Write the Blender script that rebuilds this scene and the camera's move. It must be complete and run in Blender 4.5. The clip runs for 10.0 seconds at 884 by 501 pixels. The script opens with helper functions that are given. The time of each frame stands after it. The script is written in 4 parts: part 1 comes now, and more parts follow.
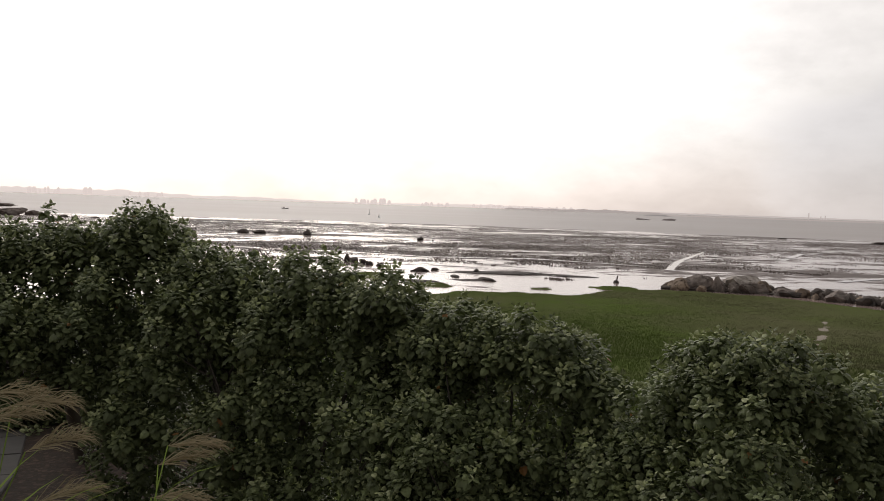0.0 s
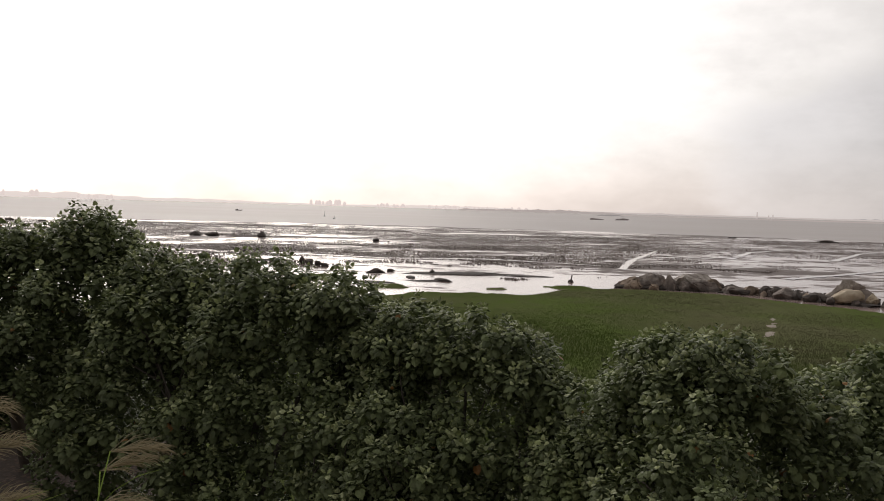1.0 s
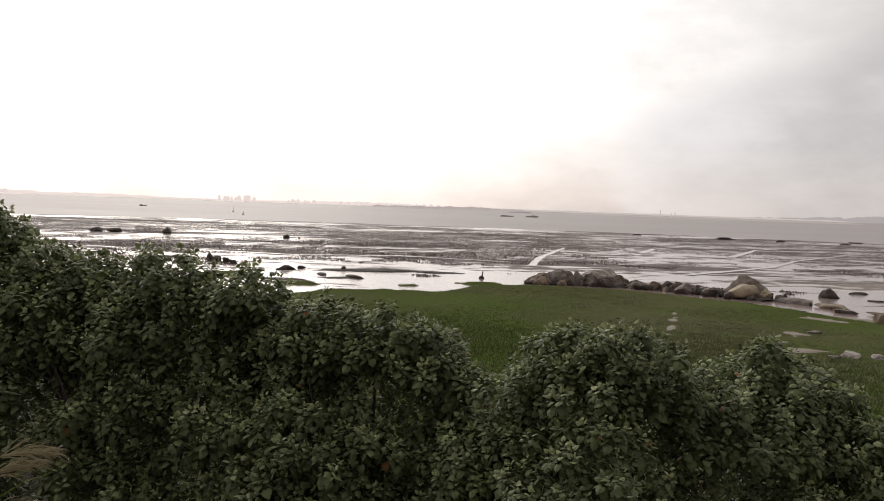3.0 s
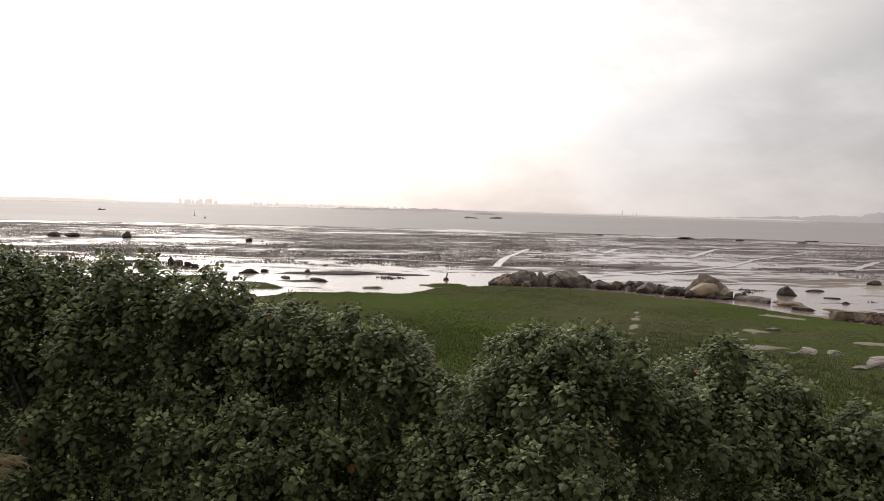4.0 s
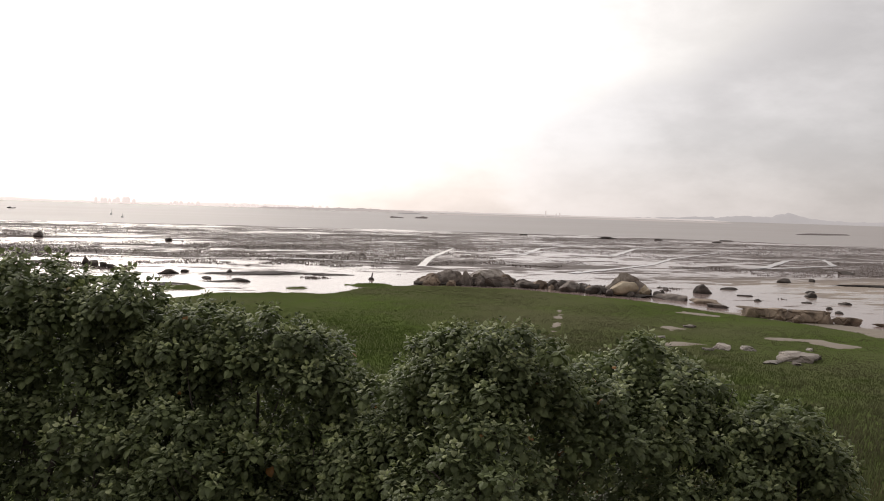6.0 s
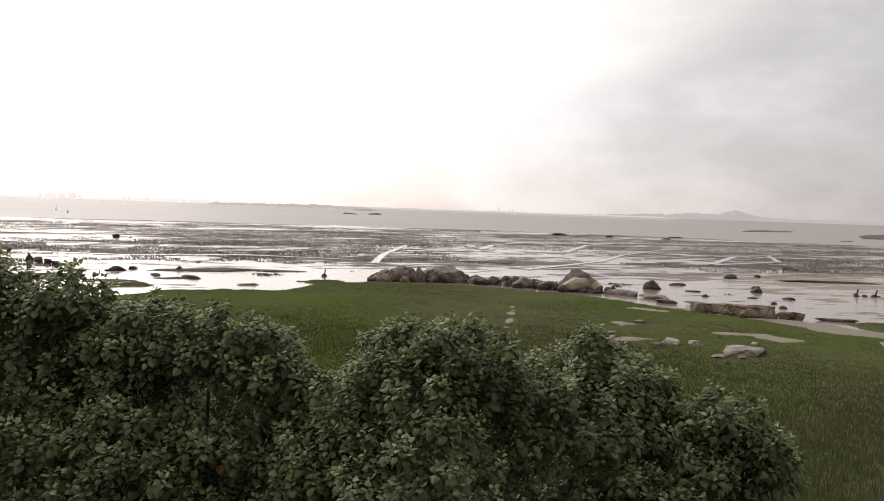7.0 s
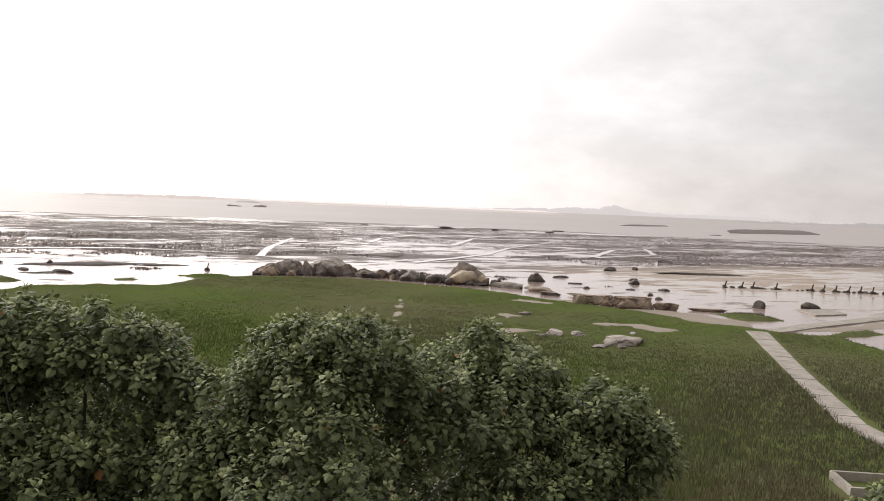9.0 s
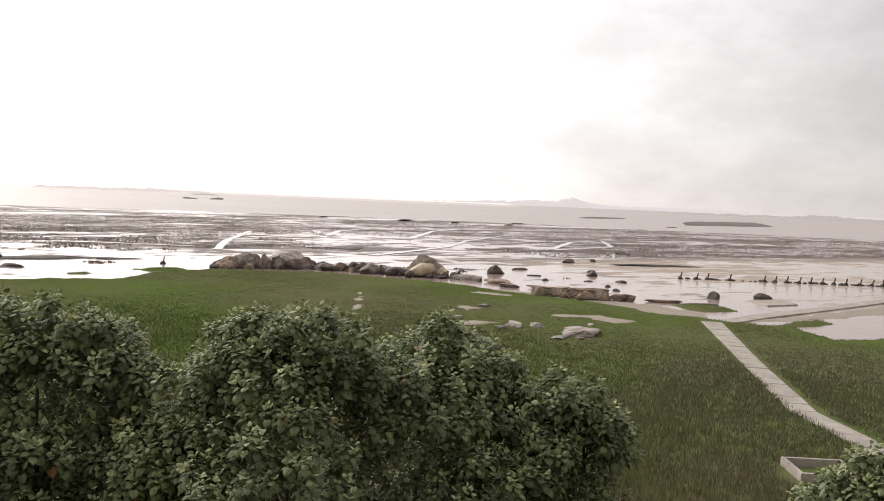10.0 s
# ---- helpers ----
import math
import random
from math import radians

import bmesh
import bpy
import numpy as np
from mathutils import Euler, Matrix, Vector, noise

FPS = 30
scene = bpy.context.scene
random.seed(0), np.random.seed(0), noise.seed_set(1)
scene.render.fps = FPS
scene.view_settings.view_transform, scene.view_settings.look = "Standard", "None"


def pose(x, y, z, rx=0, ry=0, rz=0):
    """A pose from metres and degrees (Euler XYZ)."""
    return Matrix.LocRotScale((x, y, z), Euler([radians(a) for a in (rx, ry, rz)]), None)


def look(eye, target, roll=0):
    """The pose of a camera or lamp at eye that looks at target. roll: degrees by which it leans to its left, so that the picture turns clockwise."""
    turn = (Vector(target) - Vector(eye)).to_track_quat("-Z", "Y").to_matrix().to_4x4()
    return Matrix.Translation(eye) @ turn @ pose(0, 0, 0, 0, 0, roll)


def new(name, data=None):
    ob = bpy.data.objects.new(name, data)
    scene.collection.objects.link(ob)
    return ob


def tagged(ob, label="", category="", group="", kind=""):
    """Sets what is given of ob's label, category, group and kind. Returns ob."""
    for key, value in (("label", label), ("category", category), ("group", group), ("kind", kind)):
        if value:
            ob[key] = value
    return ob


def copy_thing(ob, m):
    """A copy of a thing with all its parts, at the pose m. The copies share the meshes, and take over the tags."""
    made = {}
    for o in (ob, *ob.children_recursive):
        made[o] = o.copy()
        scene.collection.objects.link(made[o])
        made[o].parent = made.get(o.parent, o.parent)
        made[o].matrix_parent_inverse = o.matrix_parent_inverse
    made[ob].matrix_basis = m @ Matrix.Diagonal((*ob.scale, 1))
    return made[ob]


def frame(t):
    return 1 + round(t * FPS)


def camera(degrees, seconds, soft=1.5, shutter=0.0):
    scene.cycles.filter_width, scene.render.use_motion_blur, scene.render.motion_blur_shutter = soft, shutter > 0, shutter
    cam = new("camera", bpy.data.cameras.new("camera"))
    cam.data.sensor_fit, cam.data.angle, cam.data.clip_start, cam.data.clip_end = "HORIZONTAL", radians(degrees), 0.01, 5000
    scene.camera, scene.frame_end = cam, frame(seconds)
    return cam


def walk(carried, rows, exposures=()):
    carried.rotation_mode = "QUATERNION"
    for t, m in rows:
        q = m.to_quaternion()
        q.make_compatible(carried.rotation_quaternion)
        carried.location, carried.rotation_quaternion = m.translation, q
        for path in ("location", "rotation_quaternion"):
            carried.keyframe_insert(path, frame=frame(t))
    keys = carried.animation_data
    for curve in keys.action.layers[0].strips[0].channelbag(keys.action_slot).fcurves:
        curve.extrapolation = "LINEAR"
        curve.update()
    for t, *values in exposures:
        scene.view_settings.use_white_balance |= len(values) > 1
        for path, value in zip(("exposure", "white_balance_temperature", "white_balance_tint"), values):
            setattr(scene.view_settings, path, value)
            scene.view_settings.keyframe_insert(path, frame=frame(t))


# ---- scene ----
# ================= camera =================
cam = camera(56.0, 10.0, soft=1.0)
PATH = [
    (0.0, pose(-0.001, 0.000, 9.000, 86.85, -1.94, -0.00)),
    (0.5, pose(0.021, -0.003, 8.996, 86.94, -1.26, -1.30)),
    (1.0, pose(0.047, -0.000, 8.992, 87.01, -1.67, -3.05)),
    (1.5, pose(0.066, 0.012, 8.995, 87.00, -1.83, -4.43)),
    (2.0, pose(0.078, 0.015, 9.000, 87.04, -1.87, -5.92)),
    (2.5, pose(0.090, -0.001, 8.995, 86.93, -2.00, -7.55)),
    (4.0, pose(0.092, -0.092, 9.006, 87.17, -1.57, -11.57)),
    (4.5, pose(0.119, -0.114, 9.010, 87.24, -1.35, -12.41)),
    (5.0, pose(0.135, -0.076, 9.003, 87.26, -1.37, -13.29)),
    (5.5, pose(0.150, -0.037, 8.997, 87.30, -1.55, -14.99)),
    (7.0, pose(0.173, -0.069, 8.982, 87.15, -1.89, -19.88)),
    (7.5, pose(0.147, -0.046, 8.986, 87.06, -1.79, -21.72)),
    (8.0, pose(0.133, 0.005, 8.998, 87.03, -1.85, -23.91)),
    (8.5, pose(0.131, 0.023, 8.993, 87.13, -2.04, -26.39)),
    (9.0, pose(0.140, 0.017, 8.990, 86.96, -2.32, -27.61)),
    (9.5, pose(0.148, 0.013, 8.992, 86.81, -2.40, -29.68)),
    (10.0, pose(0.139, 0.000, 8.991, 86.56, -2.32, -30.40)),
]
EXPOSURES = [(0.0, -0.65, 6700, 12.5), (2.5, -0.55, 6700, 12.5), (5.5, -0.35, 6700, 12.5), (7.5, -0.13, 6700, 12.5), (10.0, 0.35, 6700, 12.5)]
walk(cam, PATH, EXPOSURES)

# ================= node helpers =================


def nodes_of(tree):
    tree.nodes.clear()

    def add(kind, **inputs):
        n = tree.nodes.new(kind)
        for key, value in inputs.items():
            name = key.replace("_", " ")
            target = n.inputs[int(key[1:])] if key[0] == "i" and key[1:].isdigit() else n.inputs[name]
            if isinstance(value, bpy.types.NodeSocket):
                tree.links.new(value, target)
            else:
                target.default_value = value
        return n

    return add


def maths(add, op, a, b=0.0, clamp=False):
    n = add("ShaderNodeMath", i0=a, i1=b)
    n.operation, n.use_clamp = op, clamp
    return n.outputs[0]


def span(add, value, a, b, lo=0.0, hi=1.0):
    n = add("ShaderNodeMapRange", Value=value)
    n.interpolation_type = "SMOOTHSTEP"
    for key, v in (("From Min", a), ("From Max", b), ("To Min", lo), ("To Max", hi)):
        n.inputs[key].default_value = v
    return n.outputs[0]


def mixed(add, fac, a, b):
    n = add("ShaderNodeMix")
    n.data_type = "RGBA"
    for k, v in ((0, fac), (6, a), (7, b)):
        if isinstance(v, bpy.types.NodeSocket):
            n.id_data.links.new(v, n.inputs[k])
        else:
            n.inputs[k].default_value = (*v, 1) if isinstance(v, tuple) and len(v) == 3 else v
    return n.outputs[2]


def noisy(add, vector, scale, detail=4.0, rough=0.55, stretch=None):
    if stretch:
        m = add("ShaderNodeMapping", Vector=vector)
        m.inputs["Scale"].default_value = stretch
        vector = m.outputs[0]
    return add("ShaderNodeTexNoise", Vector=vector, Scale=scale, Detail=detail, Roughness=rough).outputs[0]


# ================= world and sun =================
SUN_AZ, SUN_EL = -14.0, 20.0
world = bpy.data.worlds.new("sky")
scene.world = world
world.use_nodes = True
w = nodes_of(world.node_tree)
gen = w("ShaderNodeTexCoord").outputs["Generated"]
xyz = w("ShaderNodeSeparateXYZ", Vector=gen)
flat = w("ShaderNodeVectorMath", i0=gen)
flat.operation = "MULTIPLY"
flat.inputs[1].default_value = (1, 1, 2.2)
puff = noisy(w, flat.outputs[0], 2.6, 7.0, 0.52)
wisp = noisy(w, flat.outputs[0], 7.0, 6.0, 0.6)
sunward = w("ShaderNodeVectorMath", i0=gen)
sunward.operation = "DOT_PRODUCT"
sunward.inputs[1].default_value = (
    math.sin(radians(SUN_AZ)) * math.cos(radians(SUN_EL)),
    math.cos(radians(SUN_AZ)) * math.cos(radians(SUN_EL)),
    math.sin(radians(SUN_EL)),
)
# overcast whose light falls off away from the veiled sun, thicker and lumpier further round
away = maths(w, "MULTIPLY", maths(w, "ARCCOSINE", sunward.outputs["Value"]), 57.2958)
away = maths(w, "ADD", away, maths(w, "MULTIPLY", maths(w, "SUBTRACT", puff, 0.5), 18.0))
fall = w("ShaderNodeValToRGB", Fac=maths(w, "DIVIDE", away, 180.0))
stops = [(0.0, 1.0), (0.15, 0.80), (0.20, 0.60), (0.26, 0.45), (0.38, 0.27), (0.52, 0.185), (0.7, 0.12), (1.0, 0.085)]
while len(fall.color_ramp.elements) < len(stops):
    fall.color_ramp.elements.new(0.5)
for e, (p, v) in zip(fall.color_ramp.elements, stops):
    e.position, e.color = p, (v, v, v, 1)
lumps = maths(w, "ADD", maths(w, "MULTIPLY", puff, 0.5), maths(w, "MULTIPLY", wisp, 0.35))
lumps = span(w, lumps, 0.30, 0.56, 0.84, 1.17)
# the bank of thicker grey cloud over the right of the bay, with a billowed edge
azim = maths(w, "MULTIPLY", maths(w, "ARCTAN2", xyz.outputs[0], xyz.outputs[1]), 57.2958)
edge = maths(w, "SUBTRACT", azim, span(w, xyz.outputs[2], 0.07, 0.27, 20.5, 36.0))
edge = maths(w, "ADD", edge, maths(w, "MULTIPLY", maths(w, "SUBTRACT", puff, 0.5), 26.0))
edge = maths(w, "ADD", edge, maths(w, "MULTIPLY", maths(w, "SUBTRACT", wisp, 0.5), 12.0))
bank = maths(w, "MULTIPLY", span(w, edge, -1.5, 6.0), span(w, azim, 110.0, 160.0, 1.0, 0.0))
bank = maths(w, "MULTIPLY", bank, span(w, xyz.outputs[2], 0.5, 0.8, 1.0, 0.0))
tone = maths(w, "MULTIPLY", maths(w, "MULTIPLY", fall.outputs[0], 2.6), lumps)
low = span(w, xyz.outputs[2], -0.02, 0.12)
veil = maths(w, "ADD", maths(w, "MULTIPLY", low, 0.28), 0.72)
thick = maths(w, "ADD", 0.80, maths(w, "MULTIPLY", low, 0.04))
dim = w("ShaderNodeMix", i0=bank, i2=veil, i3=thick)
tone = maths(w, "MULTIPLY", tone, dim.outputs[0])
tint = mixed(w, span(w, xyz.outputs[2], 0.0, 0.12), (1.0, 0.925, 0.885), (1.0, 0.985, 0.965))
tint = mixed(w, bank, tint, mixed(w, span(w, xyz.outputs[2], 0.0, 0.10), (1.0, 0.955, 0.94), (0.985, 0.975, 0.985)))
lit = w("ShaderNodeVectorMath", i0=tint)
lit.operation = "SCALE"
world.node_tree.links.new(tone, lit.inputs["Scale"])
cloud = lit.outputs[0]
sky = w("ShaderNodeTexSky")
sky.sky_type, sky.sun_disc = "NISHITA", False
sky.sun_elevation, sky.sun_rotation = radians(SUN_EL), radians(SUN_AZ)
clear = w("ShaderNodeVectorMath", i0=sky.outputs[0])
clear.operation = "SCALE"
clear.inputs["Scale"].default_value = 0.1
both = mixed(w, 0.94, clear.outputs[0], cloud)
w("ShaderNodeOutputWorld", Surface=w("ShaderNodeBackground", Color=both, Strength=1.0).outputs[0])

sun = new("sun", bpy.data.lights.new("sun", "SUN"))
sun.data.energy, sun.data.angle, sun.data.color = 0.8, radians(40), (1.0, 0.93, 0.85)
sun.matrix_world = look(
    (0, 0, 0),
    (-math.sin(radians(SUN_AZ)) * math.cos(radians(SUN_EL)), -math.cos(radians(SUN_AZ)) * math.cos(radians(SUN_EL)), -math.sin(radians(SUN_EL))),
)

# ================= materials =================


def material(name, build):
    m = bpy.data.materials.new(name)
    m.use_nodes = True
    a = nodes_of(m.node_tree)
    pos = a("ShaderNodeTexCoord").outputs["Object"]
    world_pos = a("ShaderNodeNewGeometry").outputs["Position"]
    shader = build(a, pos, world_pos)
    a("ShaderNodeOutputMaterial", Surface=shader)
    return m


def principled(a, color, rough, bump=None, strength=0.3, distance=0.05, **more):
    n = a("ShaderNodeBsdfPrincipled", Roughness=rough, **more)
    if isinstance(color, bpy.types.NodeSocket):
        n.id_data.links.new(color, n.inputs["Base Color"])
    else:
        n.inputs["Base Color"].default_value = (*color, 1)
    if bump is not None:
        b = a("ShaderNodeBump", Height=bump, Strength=strength, Distance=distance)
        n.id_data.links.new(b.outputs[0], n.inputs["Normal"])
    return n.outputs[0]


def mud_build(a, pos, wp):
    big = noisy(a, wp, 0.03, 6.0, 0.65, (0.6, 1.4, 1.0))
    mid = noisy(a, wp, 0.2, 6.0, 0.65, (0.5, 1.0, 1.0))
    fine = noisy(a, wp, 2.2, 4.0, 0.6)
    s = a("ShaderNodeSeparateXYZ", Vector=wp)
    streak = noisy(a, wp, 0.5, 8.0, 0.72, (0.3, 1.0, 1.0))
    dry = maths(a, "ADD", maths(a, "MULTIPLY", big, 0.7), maths(a, "MULTIPLY", mid, 0.5))
    dry = maths(a, "ADD", dry, maths(a, "MULTIPLY", maths(a, "SUBTRACT", streak, 0.19), 0.62))
    flat_r = a("ShaderNodeVectorMath", i0=wp)
    flat_r.operation = "LENGTH"
    seaward = span(a, flat_r.outputs["Value"], 104.0, 132.0, 0.12, 0.0)
    mask = span(a, maths(a, "SUBTRACT", dry, seaward), 0.76, 0.81)
    sandy = maths(a, "MULTIPLY", span(a, s.outputs[0], 55.0, 85.0), span(a, s.outputs[1], 118.0, 96.0))
    film = mixed(a, mid, (0.31, 0.225, 0.205), (0.43, 0.33, 0.3))
    film = mixed(a, sandy, film, (0.42, 0.34, 0.28))
    crust = mixed(a, fine, (0.08, 0.061, 0.054), (0.19, 0.15, 0.133))
    crust = mixed(a, sandy, crust, (0.36, 0.29, 0.235))
    color = mixed(a, mask, film, crust)
    rough = maths(a, "ADD", 0.14, maths(a, "MULTIPLY", mask, 0.6))
    return principled(a, color, rough, maths(a, "ADD", fine, maths(a, "MULTIPLY", mid, 2.0)), 0.25, 0.05, IOR=1.36)


MUD = material("wet_mud", mud_build)


def water_build(a, pos, wp):
    swell = noisy(a, wp, 0.25, 5.0, 0.65, (0.4, 1.0, 1.0))
    drift = noisy(a, wp, 0.004, 4.0, 0.6, (0.5, 1.6, 1.0))
    color = mixed(a, drift, (0.41, 0.368, 0.352), (0.5, 0.455, 0.436))
    return principled(a, color, span(a, drift, 0.3, 0.7, 0.42, 0.55), swell, 0.7, 0.4, IOR=1.22)


CREEK = material("creek_film", lambda a, p, q: principled(a, mixed(a, noisy(a, q, 0.3), (0.3, 0.25, 0.235), (0.4, 0.34, 0.32)), 0.12, noisy(a, q, 1.5), 0.1, 0.02, IOR=1.36))
WATER = material("shallow_sea", water_build)


def soil_build(a, pos, wp):
    n = noisy(a, wp, 3.0, 6.0, 0.65)
    v = a("ShaderNodeTexVoronoi", Vector=wp, Scale=14.0)
    litter = mixed(a, span(a, v.outputs["Color"], 0.5, 0.9), (0.045, 0.03, 0.022), (0.16, 0.1, 0.068))
    return principled(a, mixed(a, n, (0.045, 0.032, 0.024), litter), 0.95, n, 0.6, 0.08)


SOIL = material("leaf_littered_soil", soil_build)


def marsh_build(a, pos, wp):
    big = noisy(a, wp, 0.05, 4.0, 0.55)
    mid = noisy(a, wp, 0.35, 5.0, 0.6)
    fine = noisy(a, wp, 5.0, 4.0, 0.7)
    c = mixed(a, span(a, big, 0.35, 0.65), (0.108, 0.148, 0.041), (0.142, 0.143, 0.076))
    c = mixed(a, span(a, mid, 0.45, 0.75), c, (0.12, 0.135, 0.06))
    c = mixed(a, span(a, fine, 0.5, 0.75, 0.0, 0.35), c, (0.13, 0.165, 0.05))
    return principled(a, c, 0.95, fine, 0.35, 0.1, Specular_IOR_Level=0.0)


MARSH = material("marsh_turf", marsh_build)


def blade_build(lo, hi, brown, soft_tilt=0.4):
    def build(a, pos, wp):
        isl = a("ShaderNodeNewGeometry").outputs["Random Per Island"]
        big = noisy(a, wp, 0.036, 2.0, 0.5)
        mid = noisy(a, wp, 0.3, 3.0, 0.55, (0.6, 1.0, 1.0))
        c = mixed(a, isl, lo, hi)
        # olive sedge takes over from the bright green grass towards the shore rocks and the path
        s = a("ShaderNodeSeparateXYZ", Vector=wp)
        sedge = span(a, maths(a, "ADD", s.outputs[0], maths(a, "MULTIPLY", s.outputs[1], 0.12)), 14.0, 44.0, -0.08, 0.17)
        dull = span(a, maths(a, "ADD", maths(a, "ADD", big, sedge), maths(a, "MULTIPLY", mid, 0.5)), 0.62, 0.86)
        c = mixed(a, dull, c, brown)
        # blades in a dense sward take the light as the sward does
        tilt = a("ShaderNodeVectorMath", i0=a("ShaderNodeNewGeometry").outputs["Normal"])
        tilt.operation = "MULTIPLY_ADD"
        tilt.inputs[1].default_value, tilt.inputs[2].default_value = (soft_tilt,) * 3, (0, 0, 1)
        body = a("ShaderNodeBsdfPrincipled", Roughness=0.85, Base_Color=c, Normal=tilt.outputs[0], Specular_IOR_Level=0.0)
        thin = a("ShaderNodeBsdfTranslucent", Color=c)
        return a("ShaderNodeMixShader", Fac=0.2, i1=body.outputs[0], i2=thin.outputs[0]).outputs[0]

    return build


GRASS = material("marsh_grass", blade_build((0.1, 0.143, 0.037), (0.124, 0.172, 0.046), (0.155, 0.15, 0.085)))
DRY = material("dry_brown_grass", blade_build((0.17, 0.12, 0.075), (0.25, 0.185, 0.12), (0.2, 0.15, 0.095)))
REED = material("green_reed_blade", blade_build((0.16, 0.24, 0.05), (0.3, 0.4, 0.09), (0.2, 0.22, 0.08)))
PLUME = material("tan_seed_plume", blade_build((0.24, 0.2, 0.12), (0.4, 0.34, 0.22), (0.3, 0.25, 0.16), 1.5))


def sand_build(a, pos, wp):
    n = noisy(a, wp, 0.6, 6.0, 0.6)
    f = noisy(a, wp, 12.0, 3.0, 0.6)
    c = mixed(a, n, (0.25, 0.205, 0.16), (0.38, 0.325, 0.27))
    return principled(a, mixed(a, maths(a, "MULTIPLY", f, 0.4), c, (0.25, 0.21, 0.16)), 0.85, f, 0.3, 0.03)


SAND = material("pale_sand", sand_build)


def rock_build(lo, hi, stain, wet):
    def build(a, pos, wp):
        n = noisy(a, wp, 0.7, 7.0, 0.65)
        f = noisy(a, wp, 6.0, 5.0, 0.7)
        c = mixed(a, span(a, n, 0.35, 0.65), lo, hi)
        streak = noisy(a, wp, 1.3, 5.0, 0.6, (1.0, 1.0, 0.25))
        c = mixed(a, span(a, streak, 0.52, 0.68, 0.0, 0.75), c, stain)
        s = a("ShaderNodeSeparateXYZ", Vector=wp)
        tide = span(a, maths(a, "ADD", s.outputs[2], maths(a, "MULTIPLY", n, 0.8)), 0.5, 1.0, wet, 0.0)
        c = mixed(a, tide, c, (0.045, 0.037, 0.032))
        return principled(a, c, 0.85, maths(a, "ADD", n, maths(a, "MULTIPLY", f, 0.3)), 0.9, 0.12)

    return build


GRANITE = material("grey_granite", rock_build((0.16, 0.13, 0.113), (0.36, 0.305, 0.27), (0.075, 0.062, 0.055), 0.5))
YELLOW_ROCK = material("yellow_granite", rock_build((0.5, 0.4, 0.28), (0.68, 0.58, 0.45), (0.34, 0.25, 0.17), 0.1))
DARK_ROCK = material("dark_wet_rock", rock_build((0.075, 0.06, 0.052), (0.15, 0.122, 0.106), (0.04, 0.034, 0.03), 0.6))
BROWN_ROCK = material("brown_granite", rock_build((0.2, 0.145, 0.105), (0.42, 0.325, 0.245), (0.08, 0.06, 0.047), 0.3))
DOME_ROCK = material("pale_grey_granite", rock_build((0.3, 0.255, 0.225), (0.54, 0.48, 0.43), (0.17, 0.14, 0.12), 0.4))
PALE_ROCK = material("pale_flat_rock", rock_build((0.25, 0.22, 0.2), (0.48, 0.43, 0.39), (0.12, 0.1, 0.09), 0.0))


def concrete_build(a, pos, wp):
    n = noisy(a, wp, 0.9, 6.0, 0.65)
    f = noisy(a, wp, 14.0, 4.0, 0.6)
    rnd = a("ShaderNodeObjectInfo").outputs["Random"]
    c = mixed(a, span(a, n, 0.3, 0.7), (0.31, 0.275, 0.24), (0.47, 0.425, 0.375))
    c = mixed(a, maths(a, "MULTIPLY", rnd, 0.12), c, (0.27, 0.25, 0.225))
    c = mixed(a, span(a, f, 0.56, 0.8), c, (0.2, 0.18, 0.15))
    c = mixed(a, span(a, noisy(a, wp, 2.6, 5.0, 0.65), 0.52, 0.7, 0.0, 0.55), c, (0.2, 0.185, 0.16))
    return principled(a, c, 0.9, f, 0.4, 0.02)


CONCRETE = material("weathered_concrete", concrete_build)
# dark colour holds the tree shade on the bank path; pen floor shares it
DARK_PAVING = material("darkened_paving", lambda a, p, q: principled(a, mixed(a, noisy(a, q, 1.2, 6.0), (0.06, 0.056, 0.052), (0.12, 0.112, 0.105)), 0.8, noisy(a, q, 12.0), 0.3, 0.02))


def leaf_build(a, pos, wp, single=False, young_skylit=False):
    isl = a("ShaderNodeObjectInfo").outputs["Random"] if single else a("ShaderNodeNewGeometry").outputs["Random Per Island"]
    clump = noisy(a, wp, 1.1, 3.0, 0.6)
    shoot = noisy(a, wp, 3.6, 2.0, 0.5)
    vein = noisy(a, wp, 30.0, 2.0, 0.5)
    # young leaves are paler, and paled further to hold skylight on shoot tops
    c = mixed(a, isl, (0.44, 0.5, 0.2), (0.6, 0.64, 0.36)) if young_skylit else mixed(a, isl, (0.085, 0.115, 0.04), (0.29, 0.345, 0.15))
    c = mixed(a, span(a, clump, 0.5, 0.72, 0.0, 0.5), c, (0.2, 0.25, 0.08))
    c = mixed(a, span(a, shoot, 0.45, 0.65, 0.45, 0.0), c, (0.045, 0.058, 0.023))
    c = mixed(a, maths(a, "MULTIPLY", vein, 0.3), c, (0.19, 0.2, 0.13))
    c = mixed(a, span(a, isl, 0.9978, 0.9988), c, (0.3, 0.15, 0.05))
    gloss = principled(a, c, 0.5, vein, 0.25, 0.01, Specular_IOR_Level=0.3)
    thin = a("ShaderNodeBsdfTranslucent", Color=mixed(a, 0.5, c, (0.1, 0.15, 0.03)))
    return a("ShaderNodeMixShader", Fac=0.1, i1=gloss, i2=thin.outputs[0]).outputs[0]


LEAF = material("hibiscus_leaf", leaf_build)
SKYLIT_YOUNG_LEAF = material("skylit_young_hibiscus_leaf", lambda a, p, q: leaf_build(a, p, q, False, True))
LEAF_SINGLE = material("hibiscus_single_leaf", lambda a, p, q: leaf_build(a, p, q, True))


